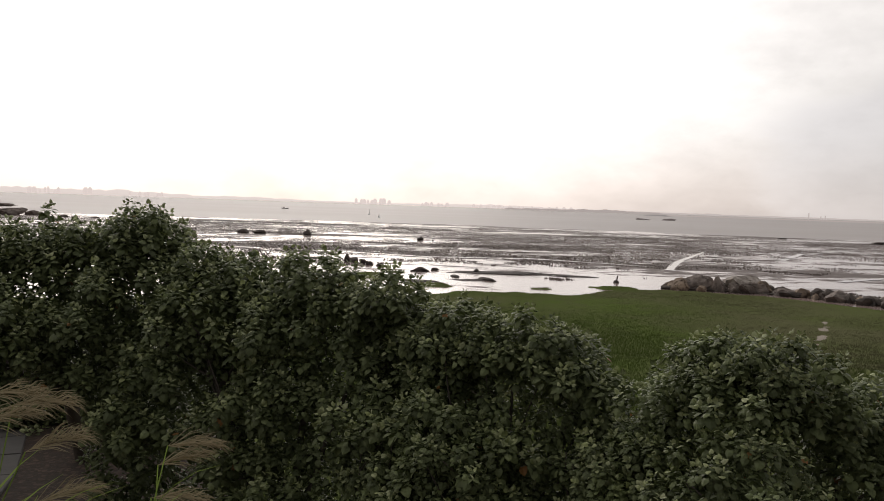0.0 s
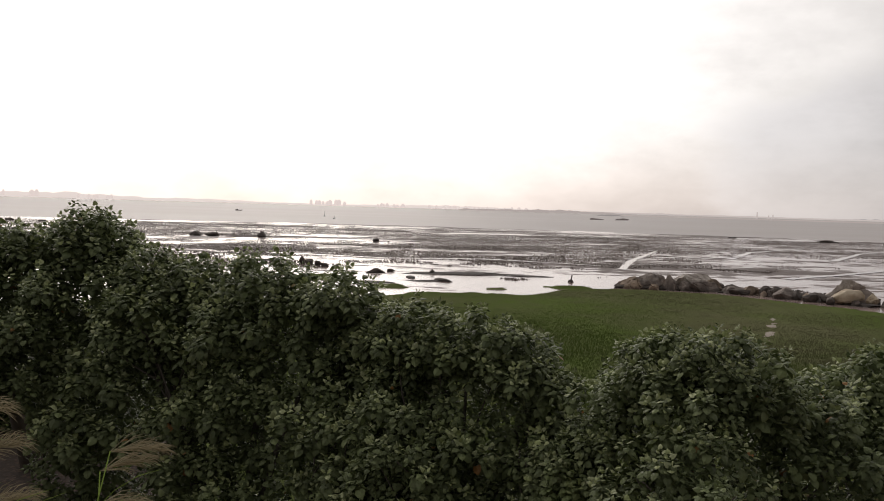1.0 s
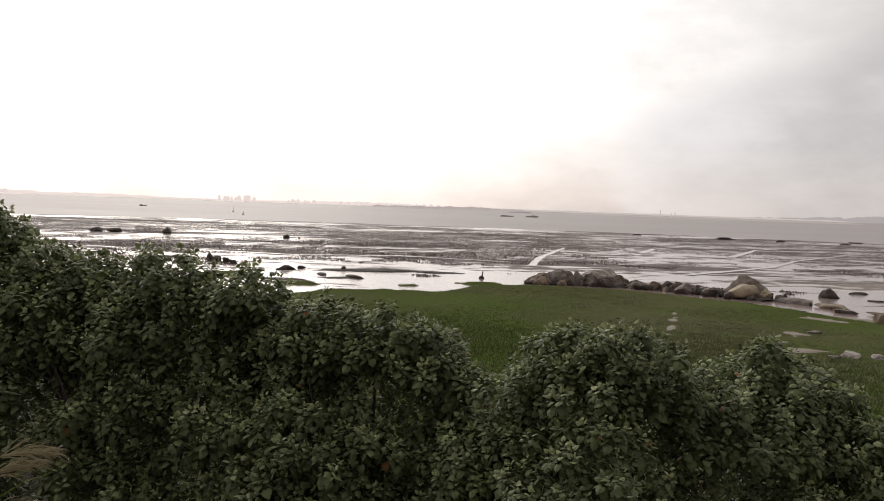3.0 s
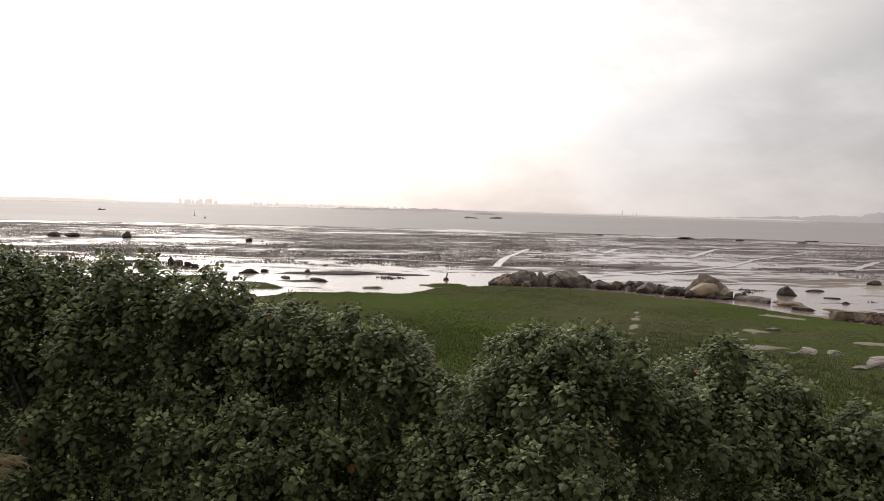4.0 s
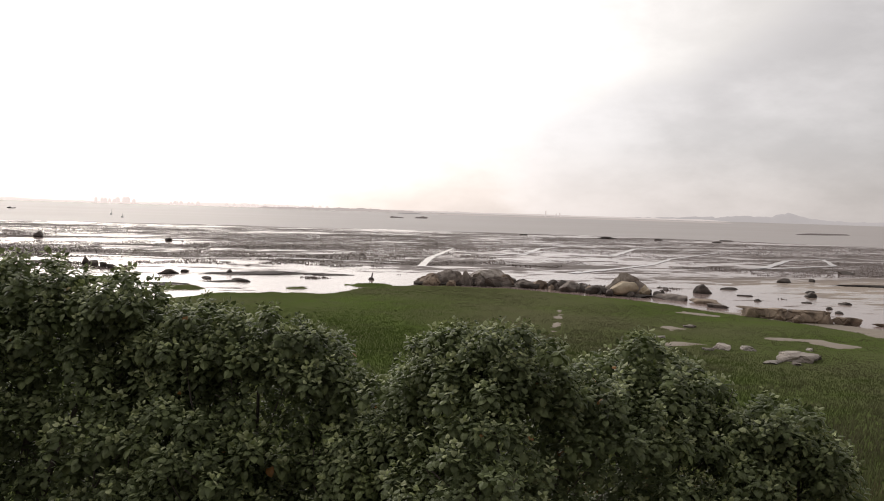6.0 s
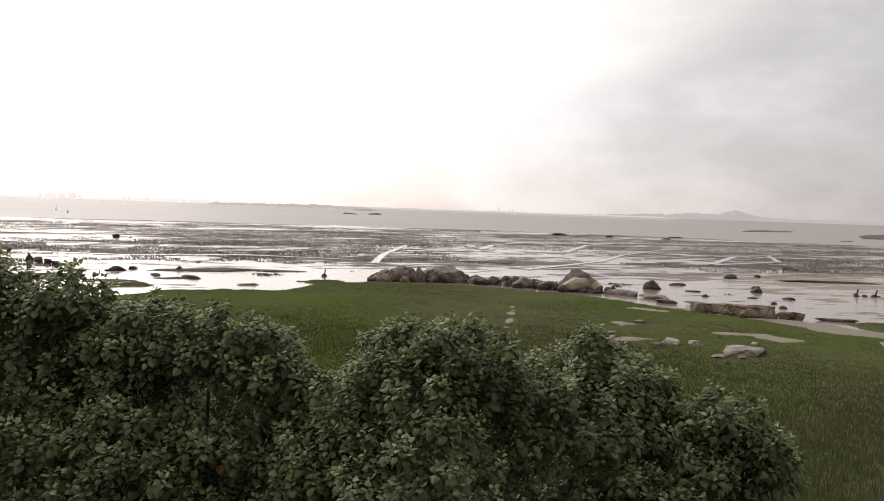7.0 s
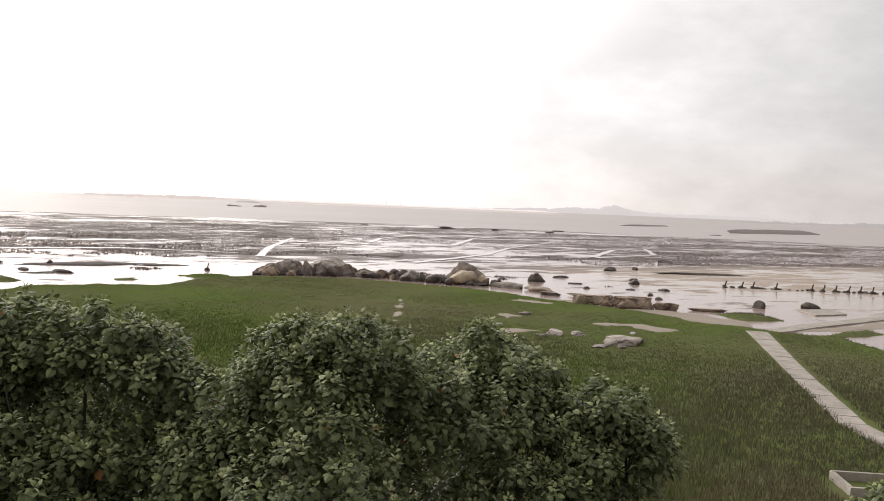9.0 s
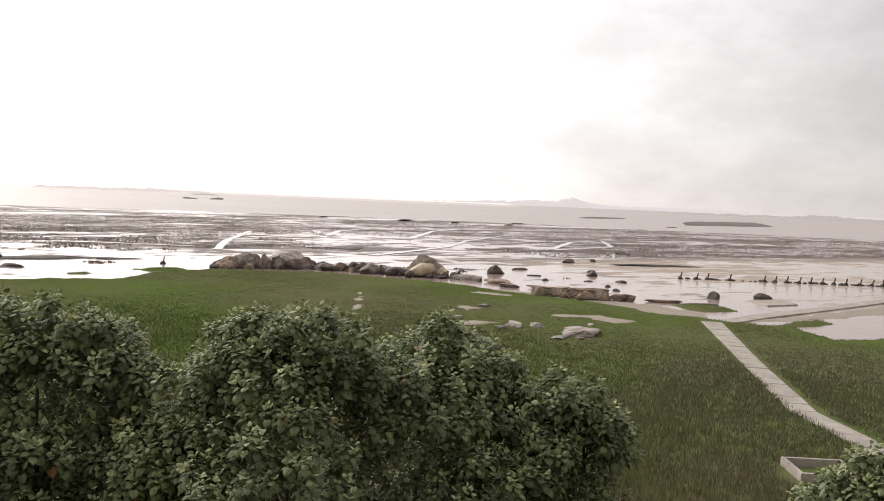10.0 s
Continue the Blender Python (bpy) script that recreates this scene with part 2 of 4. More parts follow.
def bark_build(a, pos, wp):
    n = noisy(a, wp, 4.0, 6.0, 0.65, (1, 1, 0.25))
    return principled(a, mixed(a, n, (0.06, 0.05, 0.04), (0.17, 0.145, 0.12)), 0.9, n, 0.8, 0.03)


BARK = material("grey_bark", bark_build)


def oyster_build(a, pos, wp):
    isl = a("ShaderNodeNewGeometry").outputs["Random Per Island"]
    return principled(a, mixed(a, isl, (0.08, 0.06, 0.053), (0.19, 0.147, 0.13)), 0.8)


OYSTER = material("oyster_crusted_stone", oyster_build)


def rust_build(a, pos, wp):
    n = noisy(a, wp, 6.0, 5.0, 0.6)
    return principled(a, mixed(a, n, (0.035, 0.022, 0.018), (0.1, 0.06, 0.045)), 0.85, n, 0.5, 0.02)


RUST = material("rusted_steel", rust_build)


# distance haze put into the colour: mostly self-glow, a little diffuse
def haze_glow_build(color, glow_strength):
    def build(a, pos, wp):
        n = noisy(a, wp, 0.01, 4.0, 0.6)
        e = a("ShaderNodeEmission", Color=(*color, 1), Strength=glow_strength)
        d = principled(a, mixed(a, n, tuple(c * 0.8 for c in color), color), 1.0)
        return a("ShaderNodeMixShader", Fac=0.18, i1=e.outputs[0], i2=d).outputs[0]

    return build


# tones follow the sky's brightness behind each coast; none of these is a lamp
FAR_SHORE = material("far_shore_haze_glow", haze_glow_build((0.66, 0.595, 0.575), 1.0))
FAR_TOWER = material("far_towers_haze_glow", haze_glow_build((1.0, 0.89, 0.85), 1.3))
FAR_HOUSE = material("far_house_haze_glow", haze_glow_build((0.64, 0.605, 0.595), 1.0))
FAR_MID = material("middle_coast_haze_glow", haze_glow_build((0.86, 0.79, 0.765), 1.0))
FAR_TOWN = material("far_town_haze_glow", haze_glow_build((1.0, 0.905, 0.86), 1.3))
FAR_HILL = material("far_hill_haze_glow", haze_glow_build((0.63, 0.6, 0.605), 1.0))
REEF = material("reef_rock_haze_glow", haze_glow_build((0.23, 0.2, 0.19), 0.9))
NEAR_SHORE = material("low_island_haze_glow", haze_glow_build((0.48, 0.45, 0.445), 0.9))
WHITE = material("white_paint", lambda a, p, q: principled(a, mixed(a, noisy(a, q, 2.0), (0.7, 0.7, 0.7), (0.8, 0.8, 0.8)), 0.6))

# ================= mesh helpers =================


def polar(azimuth, r):
    return r * math.sin(radians(azimuth)), r * math.cos(radians(azimuth))


def mesh_from(name, verts, faces, mat, smooth=True):
    me = bpy.data.meshes.new(name)
    me.from_pydata([tuple(v) for v in verts], [], [tuple(f) for f in faces])
    me.materials.append(mat)
    if smooth:
        me.polygons.foreach_set("use_smooth", [True] * len(me.polygons))
    me.update()
    return me


def big_mesh(name, verts, tris, mat, smooth=False):
    """A mesh from numpy arrays of triangles."""
    me = bpy.data.meshes.new(name)
    me.vertices.add(len(verts))
    me.vertices.foreach_set("co", np.asarray(verts, np.float32).ravel())
    me.loops.add(tris.size)
    me.loops.foreach_set("vertex_index", tris.astype(np.int32).ravel())
    me.polygons.add(len(tris))
    me.polygons.foreach_set("loop_start", np.arange(0, tris.size, 3, dtype=np.int32))
    me.polygons.foreach_set("loop_total", np.full(len(tris), 3, np.int32))
    me.polygons.foreach_set("use_smooth", np.full(len(tris), smooth))
    me.materials.append(mat)
    me.update()
    return me


def part(name, bm, mat, parent=None, label="", smooth=False):
    if isinstance(bm, bpy.types.Mesh):
        me = bm
    else:
        me = bpy.data.meshes.new(name)
        bm.to_mesh(me)
        bm.free()
        me.materials.append(mat)
        if smooth:
            me.polygons.foreach_set("use_smooth", [True] * len(me.polygons))
    ob = new(name, me)
    if parent is not None:
        ob.parent = parent
    return tagged(ob, label)


def fbm(x, y, scale, seed=0.0, octaves=4):
    """Value noise in numpy, about -1 to 1."""
    total, amp = np.zeros_like(np.asarray(x, float)), 1.0
    for o in range(octaves):
        u, v = np.asarray(x) * scale + seed * 17.3 + o * 31.7, np.asarray(y) * scale - seed * 9.1 + o * 11.9
        iu, iv = np.floor(u), np.floor(v)
        fu, fv = u - iu, v - iv
        fu, fv = fu * fu * (3 - 2 * fu), fv * fv * (3 - 2 * fv)

        def corner(i, j):
            h = np.sin(i * 127.1 + j * 311.7 + seed * 5.3) * 43758.5453
            return h - np.floor(h)

        top = corner(iu, iv) * (1 - fu) + corner(iu + 1, iv) * fu
        low = corner(iu, iv + 1) * (1 - fu) + corner(iu + 1, iv + 1) * fu
        total = total + amp * ((top * (1 - fv) + low * fv) * 2 - 1)
        amp, scale = amp * 0.5, scale * 2.0
    return total / 1.9


def smooth(x, a, b):
    t = np.clip((np.asarray(x, float) - a) / (b - a), 0, 1)
    return t * t * (3 - 2 * t)


def inside_depth(x, y, poly):
    """Signed distance to a polygon, positive inside."""
    x, y = np.asarray(x, float), np.asarray(y, float)
    best, odd = np.full(x.shape, 1e9), np.zeros(x.shape, bool)
    for (ax, ay), (bx, by) in zip(poly, poly[1:] + poly[:1]):
        dx, dy = bx - ax, by - ay
        t = np.clip(((x - ax) * dx + (y - ay) * dy) / (dx * dx + dy * dy), 0, 1)
        best = np.minimum(best, np.hypot(x - ax - t * dx, y - ay - t * dy))
        cross = (ay > y) != (by > y)
        with np.errstate(divide="ignore", invalid="ignore"):
            xi = ax + (y - ay) * dx / np.where(dy == 0, 1e-9, dy)
        odd ^= cross & (x < xi)
    return np.where(odd, best, -best)


# ================= ground =================


def terrain(x, y):
    """Mudflat at 0, with the bank that the camera stands on and the soil under the left trees."""
    r = np.hypot(x, y)
    a = np.degrees(np.arctan2(x, y))
    knoll = 7.4 * (1 - smooth(r, 2.2, 9.5))
    behind = 7.4 * smooth(-np.asarray(y), -1.0, 5.0) * (1 - smooth(r, 90, 300))
    shelf = 3.3 * smooth(a, -12.0, -17.0) * smooth(a, -120, -70) * (1 - smooth(r, 21.0, 34.0))
    low = 0.25 * (1 - smooth(r, 25, 60))
    return np.maximum(np.maximum(knoll, behind), np.maximum(shelf, low)) + 0.04 * fbm(x, y, 0.05, 1) * smooth(r, 30, 90)


RADII = np.concatenate([[0.0], np.geomspace(0.6, 4800, 170)])
ANGLES = np.radians(np.arange(0, 360, 1.5))


def ring_sheet(radii, height, name, mat):
    n = len(ANGLES)
    rr, aa = np.meshgrid(radii, ANGLES, indexing="ij")
    x, y = rr * np.sin(aa), rr * np.cos(aa)
    verts = np.stack([x.ravel(), y.ravel(), height(x, y).ravel()], 1)
    i, j = np.meshgrid(np.arange(len(radii) - 1), np.arange(n), indexing="ij")
    a, b = (i * n + j).ravel(), (i * n + (j + 1) % n).ravel()
    c, d = a + n, b + n
    return big_mesh(name, verts, np.concatenate([np.stack([a, d, b], 1), np.stack([a, c, d], 1)]), mat, True)


ground = tagged(new("ground", ring_sheet(RADII, lambda x, y: terrain(x, y) - 0.25 * (1 - smooth(np.hypot(x, y), 26, 36)), "ground", MUD)), "wet grey-brown tidal mudflat with shallow pools", "ground", kind="structure")
sea_radii = np.concatenate([np.geomspace(345, 600, 24), np.geomspace(650, 4850, 30)])


def sea_level(x, y):
    r = np.hypot(x, y)
    return -0.12 + 0.22 * smooth(r + 26 * fbm(x, y, 0.013, 5) + 14 * fbm(x, y, 0.05, 6), 350, 400)


water = tagged(new("water", ring_sheet(sea_radii, sea_level, "water", WATER)), "calm pale sea reflecting the overcast sky", "sea", kind="structure")

MARSH_EDGE = [
    (-70, 55), (-30, 70), (-1.7, 80.5), (3.0, 85.5), (8.3, 86.9), (13.2, 84.7), (19.8, 93.2), (25.8, 94.0), (36, 90.5), (42.6, 83.0),
    (47.2, 73.5), (50.0, 62.0), (52.7, 54.0), (53.6, 48.3), (54.5, 45.5), (58.3, 42.0), (54.3, 36.3), (59.7, 36.0), (85, 38), (90, 5), (30, -5), (-70, 5),
]
SANDS = {
    "strip": [(39.7, 56.0), (41.6, 52.8), (45.1, 50.8), (45.6, 46.5), (43.0, 46.4), (43.0, 49.6), (40.8, 51.2)],
    "track": [(32.8, 70.6), (33.1, 70.3), (29.9, 63.2), (25.3, 55.3), (25.1, 55.4), (29.5, 63.4)],
    "ledge": [(43.0, 67.0), (44.6, 68.0), (46.5, 64.0), (45.6, 62.6)],
    "shelf": [(35.0, 58.4), (37.4, 59.0), (38.0, 56.6), (36.0, 56.2)],
    "beach": [(55.5, 45.9), (66, 47.6), (88, 51.6), (92, 49), (80, 46.0), (70, 44.6), (62, 44.4)],
    "spot": [(31.0, 50.4), (33.6, 50.9), (34.2, 49.6), (31.5, 49.2)],
    "shore": [(48.5, 73.0), (52.0, 66.5), (57.0, 57.0), (57.5, 50.5), (53.0, 47.5), (50.5, 50.0), (52.0, 56.5), (49.0, 64.0), (46.6, 71.5)],
}


ISLETS = [
    [(-12.5, 104.6), (-7.6, 105.2), (-6.6, 100.6), (-8.0, 98.8), (-12.5, 99.2)],
    [(9.8, 93.2), (12.6, 93.4), (12.8, 91.8), (10.0, 91.6)],
    [(17.6, 96.4), (23.0, 96.6), (22.5, 93.6), (18.6, 93.8)],
    [(-4.0, 93.5), (0.6, 94.0), (1.0, 90.5), (-3.0, 90.0)],
    [(58.5, 57.0), (62.0, 54.5), (62.0, 51.0), (58.0, 52.0)],
    [(57.5, 43.6), (64.5, 45.2), (64.0, 42.6), (57.0, 42.4)],
]


def marsh_depth(x, y):
    d = inside_depth(x, y, MARSH_EDGE)
    for poly in ISLETS:
        d = np.maximum(d, inside_depth(x, y, poly))
    return d


def marsh_height(x, y):
    d = marsh_depth(x, y) + 1.1 * fbm(x, y, 0.25, 2) + 0.5 * fbm(x, y, 1.1, 3)
    return -0.15 + 0.43 * smooth(d, -0.8, 1.0) + 0.05 * fbm(x, y, 0.4, 7) * smooth(d, 0, 4)


def grid_sheet(name, x0, x1, y0, y1, cell, height, mat):
    xs, ys = np.arange(x0, x1, cell), np.arange(y0, y1, cell)
    gx, gy = np.meshgrid(xs, ys, indexing="ij")
    z = height(gx, gy)
    verts = np.stack([gx.ravel(), gy.ravel(), z.ravel()], 1)
    i, j = np.meshgrid(np.arange(len(xs) - 1), np.arange(len(ys) - 1), indexing="ij")
    a = (i * len(ys) + j).ravel()
    b, c, d = a + len(ys), a + 1, a + len(ys) + 1
    tris = np.concatenate([np.stack([a, b, d], 1), np.stack([a, d, c], 1)])
    keep = (z.ravel()[tris] > -0.12).any(1)
    tris = tris[keep]
    used, inverse = np.unique(tris, return_inverse=True)
    return big_mesh(name, verts[used], inverse.reshape(-1, 3), mat, True)


def marsh_on_ground(x, y):
    return np.where(np.hypot(x, y) < 24, np.maximum(terrain(x, y) + 0.02, marsh_height(x, y)), marsh_height(x, y))


tagged(new("marsh", grid_sheet("marsh", -72, 92, 4, 107, 0.7, marsh_on_ground, MARSH)), "green salt marsh turf between trees and mudflat", "marsh", kind="structure")
for key, poly in SANDS.items():
    xs, ys = [p[0] for p in poly], [p[1] for p in poly]

    def sand_height(x, y, poly=poly):
        d = inside_depth(x, y, poly) + 1.1 * fbm(x, y, 0.7, 4) - 0.4
        return np.maximum(marsh_height(x, y), 0.0) + 0.07 * smooth(d, -0.5, 0.5) - 0.14 * (1 - smooth(d, -1.5, -0.3)) - 0.02

    ob = new("sand_patch", grid_sheet("sand_patch", min(xs) - 2, max(xs) + 2, min(ys) - 2, max(ys) + 2, 0.3, sand_height, SAND))
    tagged(ob, "bare pale sand patch in the marsh grass", "sand", kind="structure")


def soil_sheet(x, y):
    a = np.degrees(np.arctan2(x, y))
    return np.where(np.hypot(x, y) < 44, terrain(x, y) + 0.05 - 2.0 * smooth(a, -13, -9) * smooth(np.hypot(x, y), 14, 16), -1)


tagged(new("soil", grid_sheet("soil", -34, 20, -8, 40, 0.7, soil_sheet, SOIL)), "dark soil with fallen leaves under the trees", "soil", kind="structure")

# ================= trees =================
def leaf_shape():
    """A drooping heart-shaped leaf, 1 long along +y, folded at the midrib: vertices and triangles."""
    v = np.array([
        (0, 0.0, 0), (0, 0.36, 0.05), (0, 0.72, -0.03), (0, 1.0, -0.2),
        (-0.34, -0.12, -0.06), (-0.52, 0.24, -0.08), (-0.36, 0.64, -0.12),
        (0.34, -0.12, -0.06), (0.52, 0.24, -0.08), (0.36, 0.64, -0.12),
    ])
    t = np.array([(0, 1, 5), (0, 5, 4), (1, 2, 6), (1, 6, 5), (2, 3, 6), (0, 8, 1), (0, 7, 8), (1, 9, 2), (1, 8, 9), (2, 9, 3)])
    return v, t


LEAF_V, LEAF_T = leaf_shape()


def leaf_frames(rng, tips, outs, per_tip, size):
    """Shoots whose leaves spread and droop like an umbrella round each twig's tip: origins, three axes and lengths."""
    n, m = len(tips) * per_tip, len(tips)
    axis = outs * 0.5 + np.array([0, 0, 0.95]) + rng.normal(0, 0.22, (m, 3))
    axis /= np.linalg.norm(axis, axis=1)[:, None]
    u = np.cross(axis, np.array([0.31, 0.94, 0.12]))
    u /= np.linalg.norm(u, axis=1)[:, None]
    v = np.cross(axis, u)
    axis, u, v, o = (np.repeat(q, per_tip, 0) for q in (axis, u, v, tips))
    f = np.tile(np.linspace(0, 1, per_tip), m)
    ring = np.tile(np.arange(per_tip) * 2.4, m) + np.repeat(rng.uniform(0, 6.28, m), per_tip) + rng.normal(0, 0.3, n)
    open_ = np.radians(34 + 80 * f + rng.normal(0, 12, n))
    out = u * np.cos(ring)[:, None] + v * np.sin(ring)[:, None]
    heading = axis * np.cos(open_)[:, None] + out * np.sin(open_)[:, None]
    heading[:, 2] -= 0.08 + 0.48 * f
    heading /= np.linalg.norm(heading, axis=1)[:, None]
    face = axis + 0.4 * out + rng.normal(0, 0.24, (n, 3))
    across = np.cross(heading, face)
    across /= np.linalg.norm(across, axis=1)[:, None]
    normal = np.cross(across, heading)
    scale = np.repeat(rng.uniform(0.75, 1.2, m), per_tip)
    length = (0.53 + 0.48 * f) * rng.uniform(0.85, 1.15, n) * size * scale
    start = o - axis * (f * 2.0 * size)[:, None] + out * ((0.15 + 0.5 * f) * size)[:, None]
    return start, across, heading, normal, length


LEAF_MESH = big_mesh("leaf", LEAF_V, LEAF_T, LEAF_SINGLE)


def leaf_mesh(name, frames, young_skylit):
    s, ax, ay, az_, ln = frames
    v = s[:, None] + ln[:, None, None] * (ax[:, None] * LEAF_V[None, :, :1] + ay[:, None] * LEAF_V[None, :, 1:2] + az_[:, None] * LEAF_V[None, :, 2:])
    t = LEAF_T[None] + (np.arange(len(s)) * len(LEAF_V))[:, None, None]
    me = big_mesh(name, v.reshape(-1, 3), t.reshape(-1, 3), LEAF)
    me.materials.append(SKYLIT_YOUNG_LEAF)
    me.polygons.foreach_set("material_index", np.repeat(young_skylit.astype(np.int32), len(LEAF_T)))
    return me


def limb(bm, a, b, ra, rb, sides=7, bend=0.12, rng=random):
    """A tapered, slightly crooked limb from a to b."""
    a, b = Vector(a), Vector(b)
    axis = (b - a).normalized()
    u = axis.orthogonal().normalized()
    w_ = axis.cross(u)
    rings, steps = [], 5
    off = Vector((rng.uniform(-1, 1), rng.uniform(-1, 1), rng.uniform(-0.3, 0.3))) * bend * (b - a).length
    for k in range(steps + 1):
        f = k / steps
        c = a.lerp(b, f) + off * math.sin(f * math.pi)
        r = ra + (rb - ra) * f
        rings.append([bm.verts.new(c + (u * math.cos(2 * math.pi * s / sides) + w_ * math.sin(2 * math.pi * s / sides)) * r) for s in range(sides)])
    for p, q in zip(rings, rings[1:]):
        for s in range(sides):
            bm.faces.new((p[s], p[(s + 1) % sides], q[(s + 1) % sides], q[s]))
    bm.faces.new(rings[-1])


def ground_z(x, y):
    return float(marsh_on_ground(np.array([x]), np.array([y]))[0]) if abs(x) < 70 else float(terrain(np.array([x]), np.array([y]))[0])


def tree(label, lobes, foot, size, seed, depth=5, thick=0.16, singles=0):
    """lobes: (azimuth, distance, height of the top, radius) of the lobes along the crown's top; the crown goes on
    below them towards the slope in rows of further lobes."""
    rng = np.random.default_rng(seed)
    pr = random.Random(seed)
    knots = np.array(lobes)
    mean_az, mean_r = knots[:, 0].mean(), knots[:, 1].mean()
    between = [tuple((p + q) / 2 for p, q in zip(m1, m2)) for m1, m2 in zip(lobes, lobes[1:])]
    # boughs along the top of the crown
    balls = [(*polar(a, r), top - 0.1 - rad * 0.9, rad, 1) for a, r, top, rad in lobes]
    balls += [(*polar(a, r), top - 0.24 - rad * 0.9, rad * 0.9, 1) for a, r, top, rad in between]
    balls += [(*polar(a, r + 0.35), top - 0.62, 0.55, 0) for a, r, top, rad in lobes + between]
    # rows of boughs below, each a lump of its own, and deeper foliage behind them
    for k in range(1, depth + 2):
        a = knots[0, 0] + rng.uniform(0, 1.5)
        while a < knots[-1, 0] + 0.3:
            r, top = np.interp(a, knots[:, 0], knots[:, 1]), np.interp(a, knots[:, 0], knots[:, 2])
            if a > -21.0 or k <= 3:
                aa = a + (mean_az - a) * 0.045 * k
                b = rng.uniform(0.45, 0.85)
                if rng.random() < 0.66:
                    balls.append((*polar(aa, r - 0.4 * k + rng.uniform(-0.7, 0.4)), top - 0.5 - 0.74 * k + rng.uniform(-0.3, 0.3), b, 1))
                balls.append((*polar(aa, r + 0.62 - 0.32 * k), top - 0.4 - 0.74 * k, 0.8, 0))
            a += math.degrees(rng.uniform(0.7, 1.0) / r)
    balls = np.array(balls)
    tips, outs, fronts = [], [], []
    heads = balls[balls[:, 4] > 0]
    for x, y, z, rad, front in balls:
        centre = np.array([x, y, z])
        # foliage inside the bough
        n = int((110 * rad * rad + 14) * (0.118 / size) ** 1.2)
        d = rng.normal(size=(n, 3))
        d /= np.linalg.norm(d, axis=1)[:, None]
        d = d[d[:, 2] > (-0.3 if front else -0.7)]
        p = centre + d * rad * (rng.uniform(0.45, 0.8, len(d)) if front else rng.uniform(0.35, 1.0, len(d)))[:, None]
        tips.append(p)
        outs.append(d)
        fronts.append(np.zeros(len(p), bool))
        if not front:
            continue
        # tufts of shoots standing out of it
        d = rng.normal(size=(60, 3))
        d /= np.linalg.norm(d, axis=1)[:, None]
        d = d[d[:, 2] > -0.1]
        at_ = centre + d * rad * rng.uniform(0.72, 1.04, len(d))[:, None] * np.array([1, 1, 0.9])
        dist = np.linalg.norm(at_[:, None] - heads[None, :, :3], axis=2) / heads[None, :, 3]
        at_, d = at_[dist.min(1) > 0.6], d[dist.min(1) > 0.6]
        own = []
        for c, dc in zip(at_, d):
            if any(np.linalg.norm(c - q) < 3.5 * size for q in own):
                continue
            own.append(c)
            reach = size * rng.uniform(1.5, 2.5)
            e = rng.normal(size=(10, 3))
            e[:, 2] = np.abs(e[:, 2]) * 1.3
            e += dc * 0.8
            e /= np.linalg.norm(e, axis=1)[:, None]
            tips.append(c + e * reach)
            outs.append(e)
            fronts.append(np.ones(len(e), bool))
    balls = balls[:, :4]
    tips, outs, fronts = np.concatenate(tips), np.concatenate(outs), np.concatenate(fronts)
    mix = rng.permutation(len(tips))
    mix = mix[np.argsort(~fronts[mix], kind="stable")]
    tips, outs, fronts = tips[mix], outs[mix], fronts[mix]
    kept = [0]
    for i in range(1, len(tips)):
        apart = 1.15 if fronts[i] else 1.25
        if ((tips[kept] - tips[i]) ** 2).sum(1).min() > (apart * size) ** 2:
            kept.append(i)
    tips, outs, fronts = tips[kept], outs[kept], fronts[kept]
    root = tagged(new("tree"), label, "tree", group="sea hibiscus trees on the bank")
    fx, fy = foot
    fz = ground_z(fx, fy) - 0.1
    root.location = (fx, fy, fz)
    back = Matrix.Translation((-fx, -fy, -fz))
    bm = bmesh.new()
    mid = balls[:, :3].mean(0)
    fork = Vector((fx * 0.6 + mid[0] * 0.4, fy * 0.6 + mid[1] * 0.4, fz + max(1.0, (mid[2] - fz) * 0.45)))
    limb(bm, (fx, fy, fz), fork, thick, thick * 0.72, 10, 0.06, pr)
    bm.transform(back)
    part("trunk", bm, BARK, root, "grey-barked trunk", True)
    pick = sorted(range(len(balls)), key=lambda i: -balls[i][3])[:9]
    for i in pick:
        bm = bmesh.new()
        end = Vector(balls[i][:3])
        limb(bm, fork - Vector((0, 0, 0.1)), end, thick * 0.5, 0.02, 7, 0.1, pr)
        for _ in range(5):
            e = end + Vector((pr.uniform(-1, 1), pr.uniform(-1, 1), pr.uniform(-0.2, 1))) * balls[i][3] * 0.8
            limb(bm, fork.lerp(end, pr.uniform(0.6, 0.95)), e, 0.022, 0.006, 5, 0.12, pr)
        bm.transform(back)
        part("limb", bm, BARK, root, "", True)
    frames = leaf_frames(rng, tips, outs, 12, size)
    order = np.argsort(np.hypot(tips[:, 0], tips[:, 1]) + 0.5 * (9 - tips[:, 2]))[: singles // 12]
    alone = np.zeros(len(tips), bool)
    alone[order] = True
    alone = np.repeat(alone, 12)
    # top leaves of outer shoots take the young colour with skylight in it
    young_skylit = np.tile(np.arange(12) < 4, len(tips)) & np.repeat(fronts & (rng.random(len(tips)) < 0.8), 12)
    me = leaf_mesh("crown", [q[~alone] for q in frames], young_skylit[~alone])
    me.transform(back)
    crown = part("crown", me, LEAF, root, "dense drooping heart-shaped leaves")
    crown["kind"] = "stuff"
